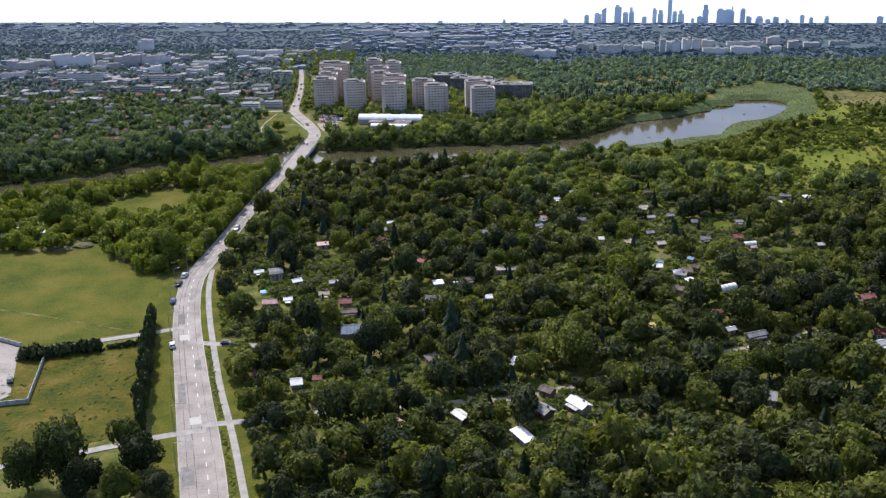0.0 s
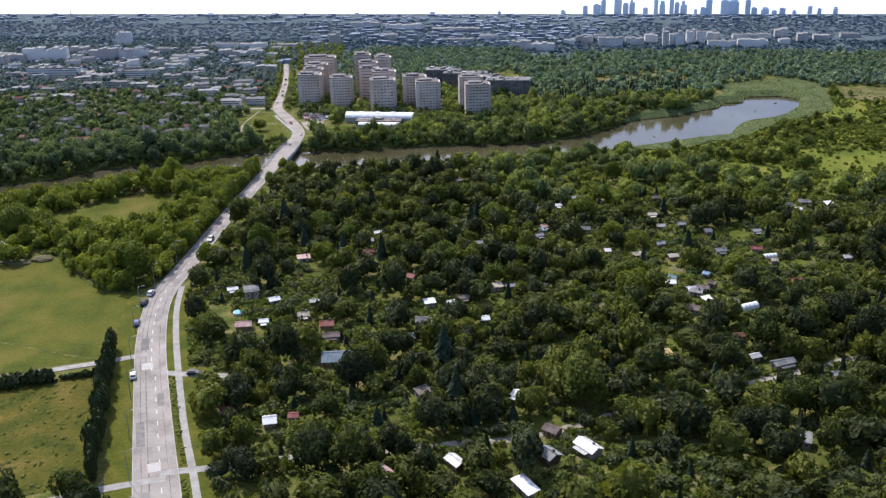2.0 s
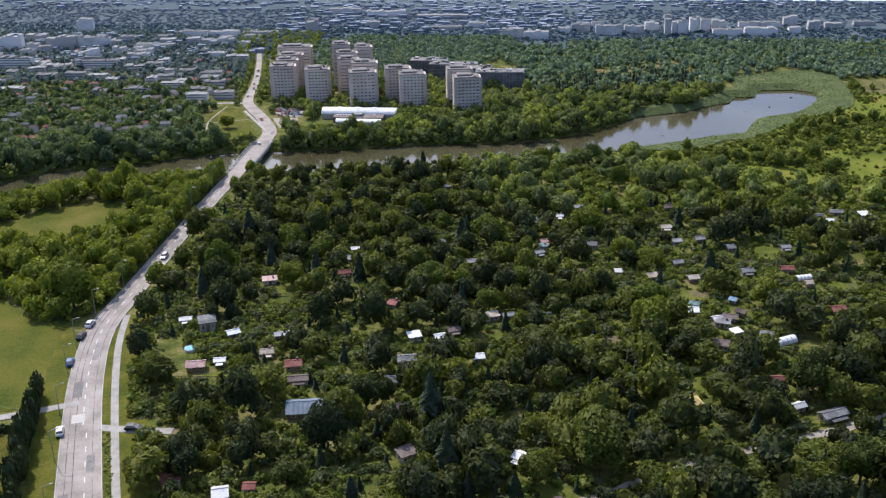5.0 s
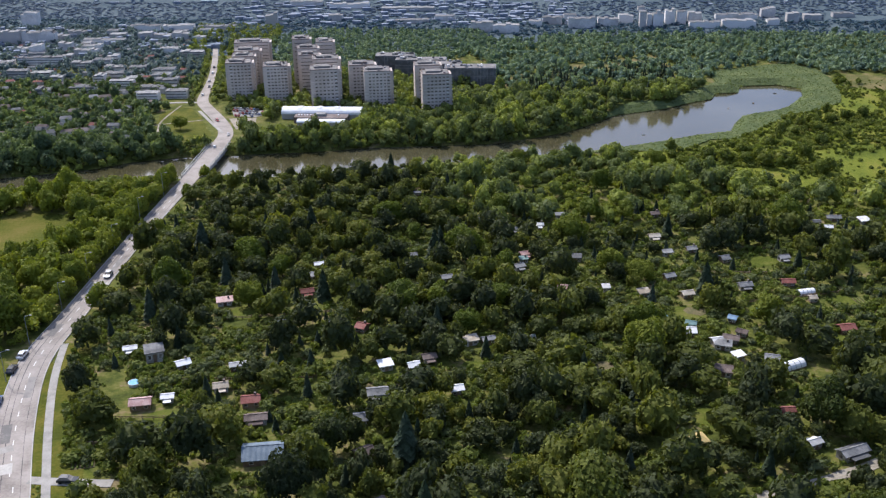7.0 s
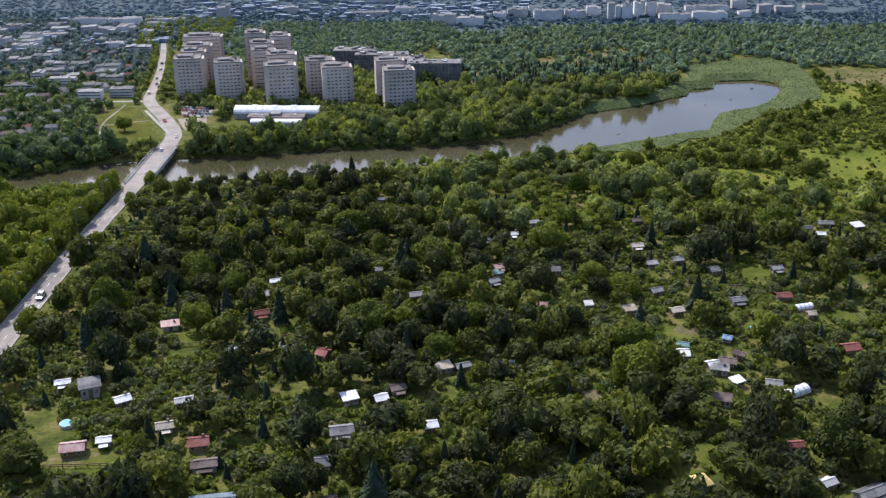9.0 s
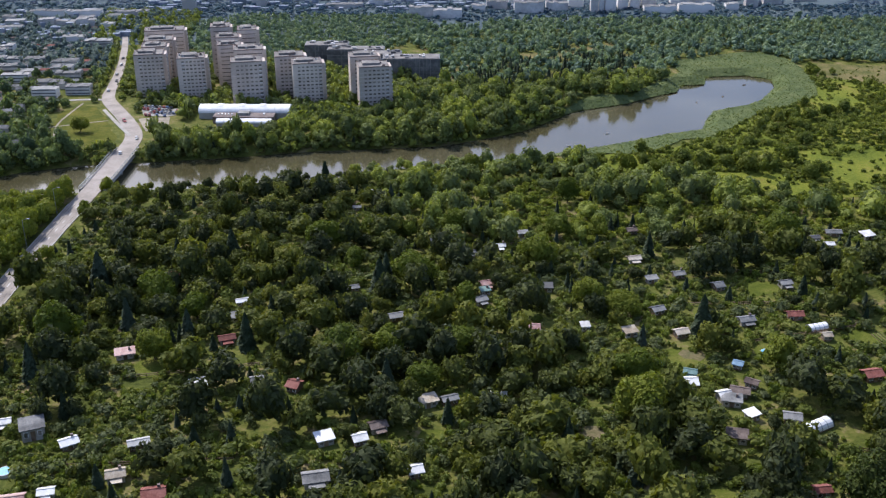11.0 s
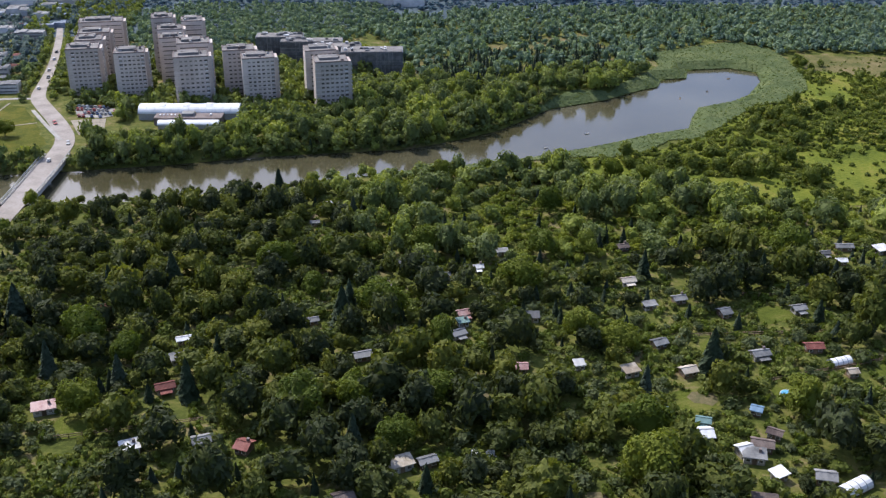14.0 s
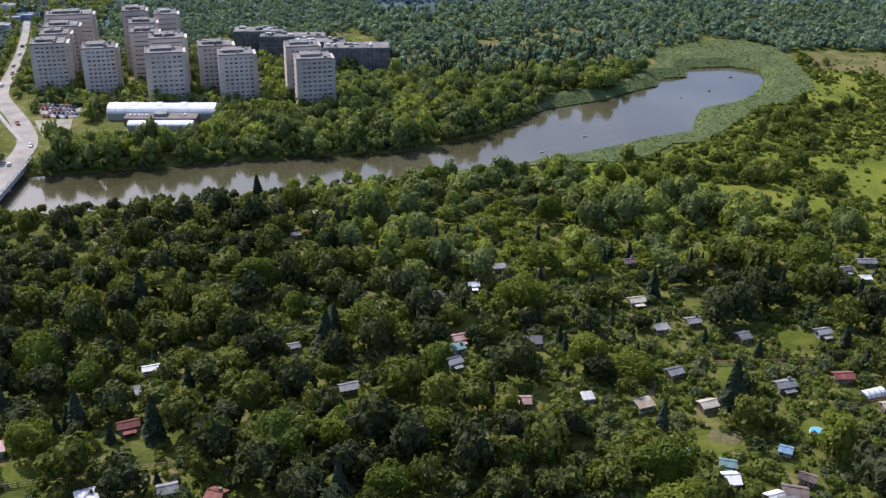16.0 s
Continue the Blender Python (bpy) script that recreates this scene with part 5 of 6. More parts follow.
pines += spread(NORTHBANK, 260, sizes(2.0, 3.0), 0.6)
LIGHTPINE = [conifer(120 + i, 9, 7, 0.3) for i in range(3)]
mass("woodland_pines", pines, LIGHTPINE, M_NEEDLE, "dark conifers among the woodland", "trees", upright=True)
north = spread(NORTHBANK, 11000, sizes(3.0, 6.4), 0.6, bank=-0.1)
near_north = [q for q in north if q[1] < 600]
far_north = [q for q in north if q[1] >= 600]
mass("riverside_woodland", near_north, MIDS, M_RIPAR, "continuous riverside woodland along the far bank", "trees", (1.0, 1.75))
north2 = spread(NORTHBANK, 12000, sizes(1.4, 3.2), 0.5, bank=0.0)
mass("woodland_undergrowth", [q for q in north2 if q[1] < 600], FARS, M_SHRUB, "bushes at the edge of the riverside woodland", "bushes")
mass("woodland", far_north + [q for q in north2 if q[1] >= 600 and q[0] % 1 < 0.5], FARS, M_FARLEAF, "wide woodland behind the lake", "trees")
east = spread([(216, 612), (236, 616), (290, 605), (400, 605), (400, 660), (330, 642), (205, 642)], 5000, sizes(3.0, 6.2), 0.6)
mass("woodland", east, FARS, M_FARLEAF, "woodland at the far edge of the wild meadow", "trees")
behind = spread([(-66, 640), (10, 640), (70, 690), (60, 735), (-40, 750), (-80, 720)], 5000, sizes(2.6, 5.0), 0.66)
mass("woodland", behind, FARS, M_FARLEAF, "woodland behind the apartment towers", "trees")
# taller growth at the near bank beside the bridge
bx, by = rng.uniform(-175, -84, 2500), rng.uniform(455, 505, 2500)
bd = shore(bx, by)
lean = (bd > 1.0) & (bd < 7.5) & (by < np.interp(bx, [-212, -115, -81], [473, 502, 512])) & (line_gap(ROAD[:, :2], bx, by) > 6.5)
hang = []
for x, y in zip(bx[lean], by[lean]):
    r = rng.uniform(0.8, 1.5)
    if plot.free(x, y, r, 0.5):
        plot.add(x, y, r)
        hang.append((x, y, r))
mass("bank_trees", hang, ORCHARD, M_RIPAR, "young trees leaning over the near river bank", "trees", (1.1, 1.7))
# brushwood right down to the water on the far bank
brush = Plot()
fringe = []
ux, uy = rng.uniform(-330, 100, 30000), rng.uniform(440, 575, 30000)
ud = shore(ux, uy)
far_side = (uy > np.interp(ux, [-330, -212, -115, -81, 46, 100], [442, 473, 502, 512, 518, 540])) & (ud > 0.1) & (ud < 8) & (line_gap(ROAD[:, :2], ux, uy) > 5.5)
for x, y in zip(ux[far_side], uy[far_side]):
    r = rng.uniform(0.8, 2.2)
    if brush.free(x, y, r, 0.55):
        brush.add(x, y, r)
        fringe.append((x, y, r))
mass("bank_brushwood", fringe, FARS, M_RIPAR, "brushwood leaning over the river bank", "bushes", (1.0, 1.6))
# wild meadow: merged thickets, lone bushes and open grass
GLADE = [(94, 494), (103, 484), (118, 472), (139, 468), (149, 456), (160, 460), (150, 474), (126, 484), (107, 490)]


def thicket(level, pitch=0.03):
    def keep(x, y):
        a = np.array([noise.noise((p * pitch, q * pitch, 9.0)) + 0.5 * noise.noise((p * pitch * 3, q * pitch * 3, 2.0)) for p, q in zip(x, y)])
        return (a > level + rng.uniform(-0.12, 0.12, len(x))) & ~inside(GLADE, x, y)
    return keep


STRIP = [(219, 590), (246, 573), (330, 560), (380, 600), (232, 614)]
wild_trees = spread(WILD, 1600, sizes(2.4, 5.0), 0.5, keep=thicket(0.17))
wild = spread(WILD, 17000, sizes(0.7, 2.6), 0.42, keep=lambda x, y: thicket(-0.2)(x, y) & ~inside(STRIP, x, y))
wild += [(126 + random.gauss(0, 1.5), 493 + random.gauss(0, 1.5), random.uniform(1, 2)) for i in range(7)]
wild += [(146 + random.gauss(0, 4), 492 + random.gauss(0, 1.6), random.uniform(1, 2.2)) for i in range(26)]
lone = spread(WILD, 3600, sizes(0.5, 1.7), 0.8)
mass("meadow_trees", wild_trees, MIDS, M_WILDLEAF, "young trees standing on the wild meadow", "trees")
mass("meadow_bushes", [q for q in wild + lone if q[2] > 0.8], BUSHES, M_WILDLEAF, "merged thickets of bushes on the wild meadow", "bushes", (0.8, 1.3))
mass("meadow_shrubs", [q for q in wild + lone if q[2] <= 0.8], SPRIGS, M_WILDLEAF, "small lone shrubs on the wild meadow", "bushes", (0.8, 1.3))
# the thuja row and clipped hedges by the field
row = [(-83.5 - 14.5 * t + random.uniform(-0.8, 0.8), 247 + 68 * t, random.uniform(2.2, 3.4)) for t in np.linspace(0, 1, 26)]
tj = models("thuja", "tall dark columnar thuja in a dense row", "tree", "thuja row", THUJA, M_THUJA, None)
stand(tj, row, upright=True)
hedge = [(-133 + 23 * t + random.uniform(-0.4, 0.4), 291.5 + 5 * t + random.uniform(-0.6, 0.6), random.uniform(2.1, 2.8)) for t in np.linspace(0, 1, 26)]
strip = []
for ty in np.arange(212, 300, 0.7):
    if min(abs(ty - 248), abs(ty - 299)) > 3:
        hw = float(np.interp(ty, ROAD[:, 1], ROAD[:, 2])) / 2
        sx, sy, _ = along(ty, hw + 1.4 + random.uniform(-0.8, 0.8))
        strip.append((sx, sy, random.uniform(0.4, 0.75)))
mass("strip_shrubs", strip, SPRIGS, M_SHRUB, "low dark shrubs planted between road and foot path", "shrubs", (0.5, 0.9))
hedge += [(-107 + 9 * t, 297.5 + 2 * t, random.uniform(0.9, 1.4)) for t in np.linspace(0, 1, 8)]
mass("hedge", hedge, BUSHES, M_THUJA, "dark clipped hedge between meadow and field", "hedge", (1.3, 1.6))
weeds = spread(FIELD, 1100, sizes(0.35, 0.9), 0.7, open_ok=True)
mass("field_weeds", weeds, SPRIGS, M_SHRUB, "clumps of tall weeds in the rough field", "weeds", (0.4, 0.7))

# reeds round the lake
def tuft(seed):
    r = np.random.default_rng(seed)
    v, t = [], []
    for i in range(7):
        a, x, y, h = r.uniform(0, 3.14), r.uniform(-1, 1), r.uniform(-1, 1), r.uniform(0.7, 1.25)
        c, s2, n = math.cos(a) * 0.35, math.sin(a) * 0.35, len(v)
        v += [(x - c, y - s2, 0), (x + c, y + s2, 0), (x + c * 0.6 + r.uniform(-0.2, 0.2), y + s2 * 0.6, h), (x - c * 0.6, y - s2 * 0.6, h * 0.9)]
        t += [(n, n + 1, n + 2), (n, n + 2, n + 3)]
    return np.array(v), np.array(t)


rx, ry = rng.uniform(30, 225, 60000), rng.uniform(492, 640, 60000)
ok = inside(REEDS, rx, ry) & (shore(rx, ry) > 0.2)
mass("reeds", [(x, y, rng.uniform(0.25, 0.5)) for x, y in zip(rx[ok], ry[ok])][:5200], [tuft(i) for i in range(4)], M_REEDLEAF, "dense green reeds along the lake shore", "reeds", (0.8, 1.3))
step = 0.7
gx, gy = [q.ravel() for q in np.meshgrid(np.arange(28, 226, step), np.arange(492, 640, step))]
wet = inside(REEDS, gx, gy) & (shore(gx, gy) > -0.3)
gx, gy = gx[wet], gy[wet]
cells = []
for a, b in ((0, 0), (step, 0), (step, step), (0, step)):
    px, py = gx + a, gy + b
    pz = np.maximum(ground_height(px, py), LEVEL + 0.1) + 0.35 + 0.35 * np.array([noise.noise((u * 0.9, w * 0.9, 4.0)) for u, w in zip(np.round(px, 2), np.round(py, 2))])
    cells.append(np.stack([px, py, pz], 1))
cells = np.stack(cells, 1).reshape(-1, 3)
first = 4 * np.arange(len(gx))
slab("reed_marsh", with_mat(tri_mesh("reed_marsh", cells, np.concatenate([np.stack([first, first + 1, first + 2], 1), np.stack([first, first + 2, first + 3], 1)])), M_REED), None, "grey green reed marsh round the lake", "marsh")

# ---- far town ----
TOWN = [(-360, 470), (-212, 481), (-156, 503), (-115, 512), (-81, 524), (-84, 531), (-93, 534), (-101, 548), (-104, 575), (-98, 589), (-113, 600), (-92, 620), (-96, 700), (-70, 720), (-60, 760), (-380, 800)]
BACKWOOD = [(-420, 785), (-130, 768), (-60, 745), (60, 722), (330, 690), (420, 690), (420, 815), (-420, 925)]


def house(x, y, w, d, h, rot, roof_mat, words):
    root = thing("house", "pale house with %s among trees" % words, "house", pose(x, y, 0, 0, 0, rot), group="suburban houses")
    part("wall", box_bm(-w / 2, -d / 2, -0.3, w / 2, d / 2, h), M_FARWALL if int(x * 7) % 5 < 3 else M_RENDER, root)
    bm = bmesh.new()
    o = 0.2
    e = [(-w / 2 - o, -d / 2 - o, h), (w / 2 + o, -d / 2 - o, h), (w / 2 + o, d / 2 + o, h), (-w / 2 - o, d / 2 + o, h), (-w / 2 * 0.8, 0, h + d * 0.35), (w / 2 * 0.8, 0, h + d * 0.35)]
    v = [bm.verts.new(p) for p in e]
    for q in ((0, 1, 5, 4), (2, 3, 4, 5), (1, 2, 5), (3, 0, 4), (3, 2, 1, 0)):
        bm.faces.new([v[i] for i in q])
    part("roof", bm, roof_mat, root)


def block(x, y, w, d, h, rot, words="pale apartment block", name="apartment_block"):
    root = thing(name, words + " in the distance", "apartment block", pose(x, y, 0, 0, 0, rot), group="distant blocks")
    line, x0 = [], -w / 2  # stepped roofline
    while x0 < w / 2 - 0.8:
        x1 = min(w / 2, x0 + rng.uniform(1.6, 4.2))
        up = h * rng.uniform(0.78, 1.0)
        line += [(x0, up), (x1, up)]
        x0 = x1
    bm = bmesh.new()
    ring = [(line[0][0], -0.5)] + line + [(line[-1][0], -0.5)]
    front, back = [[bm.verts.new((p, q, z)) for p, z in ring] for q in (-d / 2, d / 2)]
    bm.faces.new(front)
    bm.faces.new(back[::-1])
    for k in range(len(ring)):
        m = (k + 1) % len(ring)
        bm.faces.new((front[m], front[k], back[k], back[m]))
    part("wall", bm, M_FARWALL, root)
    bm = bmesh.new()
    cover = [[bm.verts.new((p, q, z + 0.12)) for p, z in line] for q in (-d / 2 - 0.12, d / 2 + 0.12)]
    for k in range(len(line) - 1):
        bm.faces.new((cover[0][k], cover[0][k + 1], cover[1][k + 1], cover[1][k]))
    part("roof", bm, M_GREYROOF, root)
    n = max(2, int(h / 1.3)) if y < 700 else 0
    for f in range(n):
        part("window_band", box_bm(-w / 2 + 0.3, -d / 2 - 0.04, (f + 0.35) * h / n, w / 2 - 0.3, -d / 2 + 0.02, (f + 0.7) * h / n), M_DARKGLASS, root)


town = Plot()
cx, cy = rng.uniform(-300, -95, 1500), rng.uniform(530, 735, 1500)
okay = inside(TOWN, cx, cy) & (shore(cx, cy) > 14) & ~inside(PARK, cx, cy) & (line_gap(ROAD[:, :2], cx, cy) > 7) & (line_gap(LANE, cx, cy) > 3)
count = 0
for x, y in zip(cx[okay], cy[okay]):
    s = size_at(y) / 0.62
    if count < 290 and town.free(x, y, 3.0 * s, 1.0):
        town.add(x, y, 3.0 * s)
        count += 1
        i = int(rng.integers(0, 5))
        mat, words = ((M_DARKROOF, "a dark tiled roof"), (M_GREYROOF, "a grey roof"), (M_BROWNROOF, "a brown roof"), (M_GREYROOF, "a grey roof"), (M_REDROOF, "a red tiled roof"))[i]
        house(x, y, rng.uniform(2.8, 6.8) * s, rng.uniform(2.4, 3.4) * s, rng.uniform(1.7, 3.2) * s, rng.uniform(-20, 20), mat, words)
        HOUSES.append((x, y, 1.9 * s))

LEFT_BLOCKS = [(-290, 721, 19.3, 7.7), (-236, 681, 31.9, 7.2), (-258, 733, 30.0, 9.4), (-219, 732, 19.0, 8.4), (-200, 734, 20.2, 7.6), (-182, 676, 24.4, 5.4), (-219, 784, 11.2, 9.0), (-191, 699, 7.2, 7.2), (-179, 713, 7.7, 4.9),
               (-144, 763, 19.3, 3.4), (-123, 758, 19.1, 3.8), (-100, 758, 23.2, 3.0), (-67, 766, 7.2, 8.5), (-289, 700, 16.7, 4.2), (-160, 726, 24.6, 3.3), (-278, 731, 15.1, 6.0), (-243, 758, 13.2, 4.4), (-205, 675, 17.6, 3.5),
               (-149, 673, 9.5, 3.8), (-134, 643, 14.6, 3.7), (-111, 600, 10.2, 4.1), (-98, 603, 10.2, 4.1), (-159, 670, 11.5, 3.1)]
RIGHT_BLOCKS = [(75, 730, 15.8, 5.3), (95, 747, 7.5, 3.3), (106, 750, 11.7, 5.0), (119, 761, 8.5, 4.3), (122, 738, 16.5, 6.6), (139, 742, 12.5, 5.0), (152, 749, 9.3, 5.1), (158.5, 734, 4.1, 10.0), (163, 736, 2.9, 9.5),
                (168, 735, 6.2, 10.0), (177, 742, 5.6, 9.3), (184, 741, 5.6, 9.3), (192, 740, 8.0, 8.4), (195, 728, 18.7, 4.2), (215, 726, 20, 5.0), (221, 749, 25.8, 3.9), (243, 755, 8.7, 6.1), (238, 731, 7.6, 3.8),
                (252, 737, 7.3, 6.0), (267, 743, 10.9, 3.5), (-49, 831, 22.9, 3.7), (-20, 818, 27.0, 3.6), (19, 804, 35.4, 2.7), (-28, 776, 8.6, 4.3)]
MORE_BLOCKS = [(61, 735, 13.5, 6.1), (41, 770, 12.8, 3.4), (20, 764, 21.1, 2.5), (289, 749, 13.3, 2.7), (170, 785, 4.4, 2.7)]
MID_BLOCKS = []
for x, y in zip(rng.uniform(-300, -97, 900), rng.uniform(612, 752, 900)):
    if len(MID_BLOCKS) < 70 and line_gap(ROAD[:, :2], np.array([x]), np.array([y]))[0] > 8 and town.free(x, y, 4.2, 1.0):
        town.add(x, y, 4.2)
        MID_BLOCKS.append((x, y, rng.uniform(5, 13), rng.uniform(2.4, 4.4)))
for i, (x, y, w, h) in enumerate(LEFT_BLOCKS + RIGHT_BLOCKS + MORE_BLOCKS + MID_BLOCKS):
    block(x, y + 2.5, w, 5.0, h, -7 if x > -50 else -4)
    HOUSES.append((x, y + 1, w * 0.42))
# buildings of the far districts, blue haze put into their wall colour
far_rows = []
for i in range(340):
    x = rng.uniform(-380, 330)
    y = RIM_Y + RIM_SLOPE * x - abs(rng.normal(0, 1)) * 16 - 3
    far_rows.append((x, y, rng.uniform(1.5, 7), rng.uniform(0.5, 2.0)))
for i in range(260):
    x = rng.uniform(-90, 130)
    far_rows.append((x, rng.uniform(760, 850) - 0.1 * x, rng.uniform(2, 7), rng.uniform(0.8, 2.2)))
for i in range(230):
    x = rng.uniform(-330, -90)
    far_rows.append((x, rng.uniform(690, 772), rng.uniform(2, 6), rng.uniform(1.2, 3.0)))
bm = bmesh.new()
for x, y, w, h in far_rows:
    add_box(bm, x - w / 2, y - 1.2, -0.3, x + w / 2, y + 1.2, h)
tagged(part("distant_district", bm, M_HAZEWALL, None), "low buildings of distant town districts with haze put into their colour", "buildings", kind="stuff")
# high-rise centre on the skyline, haze put into its light colour
SKYLINE = [(105, 864, 3.8, 3.8), (122, 861, 3.8, 7.1), (131, 860, 5.7, 8.6), (136, 860, 3.8, 13.3), (147, 858, 5.7, 14.8), (153, 857, 4.3, 9.1), (158, 857, 4.3, 12.9), (168, 855, 3.8, 5.7), (176, 854, 3.3, 12.4), (181, 854, 4.3, 10.5),
           (188, 853, 3.3, 20.6), (192, 852, 3.3, 9.6), (197, 851, 4.8, 10.5), (206, 850, 2.4, 4.3), (212, 849, 4.8, 6.2), (216, 849, 4.8, 14.9), (228, 847, 6.7, 12.0), (234, 847, 5.8, 11.1), (237, 846, 2.9, 13.0),
           (245, 845, 3.9, 12.0), (250, 844, 3.9, 5.8), (258, 843, 5.8, 5.8), (271, 842, 4.4, 5.3)]
SKYLINE_LOW = [(265, 843, 3.9, 3.4), (280, 841, 2.9, 3.4), (291, 839, 3.4, 6.8), (298, 838, 2.9, 4.9), (310, 837, 3.4, 5.9), (350, 831, 4.9, 5.9), (2, 877, 3.8, 2.4), (55, 870, 2.4, 3.3), (-59, 886, 2.9, 1.5), (-180, 902, 5.0, 1.5)]
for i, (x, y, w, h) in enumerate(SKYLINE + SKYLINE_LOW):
    root = thing("skyscraper", "glass high-rise on the skyline with light blue haze put into its colour", "skyscraper", pose(x, y + 1, 0, 0, 0, -8), group="skyline towers")
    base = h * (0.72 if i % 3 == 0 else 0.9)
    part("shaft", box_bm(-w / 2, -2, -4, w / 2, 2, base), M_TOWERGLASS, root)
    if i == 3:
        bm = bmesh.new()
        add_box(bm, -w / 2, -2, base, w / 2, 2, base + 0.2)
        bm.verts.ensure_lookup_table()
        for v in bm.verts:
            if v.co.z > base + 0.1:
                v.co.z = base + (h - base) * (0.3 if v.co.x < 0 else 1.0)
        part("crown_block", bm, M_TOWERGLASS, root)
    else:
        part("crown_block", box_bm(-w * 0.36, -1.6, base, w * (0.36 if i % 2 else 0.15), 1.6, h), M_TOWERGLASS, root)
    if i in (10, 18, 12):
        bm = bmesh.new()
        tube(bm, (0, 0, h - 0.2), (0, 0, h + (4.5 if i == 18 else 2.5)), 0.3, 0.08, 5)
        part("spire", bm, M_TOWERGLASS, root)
mast = thing("chimney_mast", "tall thin mast far off on the horizon", "mast", pose(-298, 914, 0))
bm = bmesh.new()
tube(bm, (0, 0, -3), (0, 0, 8), 0.5, 0.25, 6)
part("shaft", bm, M_FARWALL, mast)

# ---- woods of the distance ----
waterside = spread([(-330, 445), (-212, 478), (-156, 500), (-115, 509), (-84, 520), (-84, 531), (-94, 536), (-118, 534), (-160, 524), (-212, 505), (-330, 478)], 3000, sizes(4.2, 7.0), 0.5, bank=0.25)
mass("riverside_trees", waterside, MIDS, M_TOWNLEAF, "tall dark trees along the far river bank", "trees", (1.0, 1.6))
town_trees = spread(TOWN, 16000, sizes(1.8, 5.8), 0.52, bank=0.0, keep=lambda x, y: (shore(x, y) > 9) | (rng.uniform(0, 1, len(x)) < 0.3))
mass("town_trees", [q for q in town_trees if q[1] < 545], ORCHARD, M_TOWNLEAF, "trees between suburban houses", "trees")
mass("town_trees", [q for q in town_trees if 545 <= q[1] < 640], FARS, M_TOWNLEAF, "trees between suburban houses", "trees")
mass("town_trees", [q for q in town_trees if q[1] >= 640], TINY, M_HAZELEAF, "trees between distant houses with haze put into their colour", "trees")
tower_ring = spread([(-82, 598), (-82, 660), (40, 650), (50, 600), (34, 548), (-12, 543), (-10, 562), (-50, 560), (-54, 585)], 5000, sizes(3.0, 6.0), 0.62)
tower_ring += spread([(-84, 560), (-60, 586), (-46, 583), (-33, 570), (-8, 566), (8, 572), (34, 560), (40, 545), (-8, 543), (-9, 556), (-42, 563), (-52, 562), (-52, 574), (-66, 588)], 6000, sizes(2.6, 5.6), 0.5)
for ty in np.arange(592, 702, 2.4):
    for side in (-1, 1):
        half = float(np.interp(ty, ROAD[:, 1], ROAD[:, 2])) / 2
        tr = rng.uniform(1.0, 1.9)
        tx = float(np.interp(ty, ROAD[:, 1], ROAD[:, 0])) + side * (half + 0.7 + tr * 0.8 + rng.uniform(0, 1.5))
        if line_gap(LANE, np.array([tx]), np.array([ty]))[0] > 2.5 and plot.free(tx, ty, tr, 0.5):
            plot.add(tx, ty, tr)
            tower_ring.append((tx, ty, tr))
tower_ring += spread([(-106, 690), (-98, 690), (-98, 722), (-88, 722), (-84, 690), (-60, 690), (-60, 760), (-112, 772)], 2500, sizes(3.0, 6.0), 0.5)
mass("estate_trees", tower_ring, FARS, M_RIPAR, "trees round the apartment towers", "trees")


def in_band(x, y):
    """Woods of the far plain, thinning where districts lie."""
    t = rim(x, y)
    wood = ((t > -112) & (t < -38)) | ((x > 60) & (t < -98))
    n = np.array([noise.noise((a * 0.012, b * 0.03, 7.0)) for a, b in zip(x, y)])
    return np.where(wood | (x > 190) | (t < -85), n > -0.6, n > 0.2)


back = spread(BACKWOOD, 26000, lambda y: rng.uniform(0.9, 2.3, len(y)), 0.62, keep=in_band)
# haze is in the leaf colours; low crowns soften shading as haze would
mass("distant_woods", [q for q in back if rim(q[0], q[1]) < -100], TINY, M_HAZEWOOD, "woods on the far plain with blue haze put into their colour", "trees", (0.45, 0.8))
mass("distant_woods", [q for q in back if rim(q[0], q[1]) >= -100], TINY, M_BLUELEAF, "woods near the horizon with blue haze put into their colour", "trees", (0.2, 0.36))

# ---- small things of the plots ----
def gazebo(x, y, s, rot):
    root = thing("garden_gazebo", "yellow canvas garden gazebo on four thin posts", "gazebo", pose(x, y, 0, 0, 0, rot))
    bm = bmesh.new()
    v = [bm.verts.new(p) for p in ((-s, -s, 2.2), (s, -s, 2.2), (s, s, 2.2), (-s, s, 2.2), (0, 0, 3.4), (-s, -s, 1.95), (s, -s, 1.95), (s, s, 1.95), (-s, s, 1.95))]
    for q in ((0, 1, 4), (1, 2, 4), (2, 3, 4), (3, 0, 4), (0, 5, 6, 1), (1, 6, 7, 2), (2, 7, 8, 3), (3, 8, 5, 0)):
        bm.faces.new([v[i] for i in q])
    part("canopy", bm, M_YELLOW, root)
    for sx in (-1, 1):
        for sy in (-1, 1):
            part("post", box_bm(sx * s * 0.93 - 0.05, sy * s * 0.93 - 0.05, 0, sx * s * 0.93 + 0.05, sy * s * 0.93 + 0.05, 2.2), M_RAIL, root)
    return root


gazebo(66, 300.5, 2.0, 12)


def pool(x, y, r):
    root = thing("paddling_pool", "round blue garden pool with a pale rim on the lawn", "pool", pose(x, y, 0))
    bm = bmesh.new()
    tube(bm, (0, 0, 0), (0, 0, 0.75), r, r, 20)
    part("wall", bm, M_WHITEROOF, root)
    bm = bmesh.new()
    tube(bm, (0, 0, 0.7), (0, 0, 0.78), r * 0.92, r * 0.92, 20)
    part("water", bm, M_POOL, root)


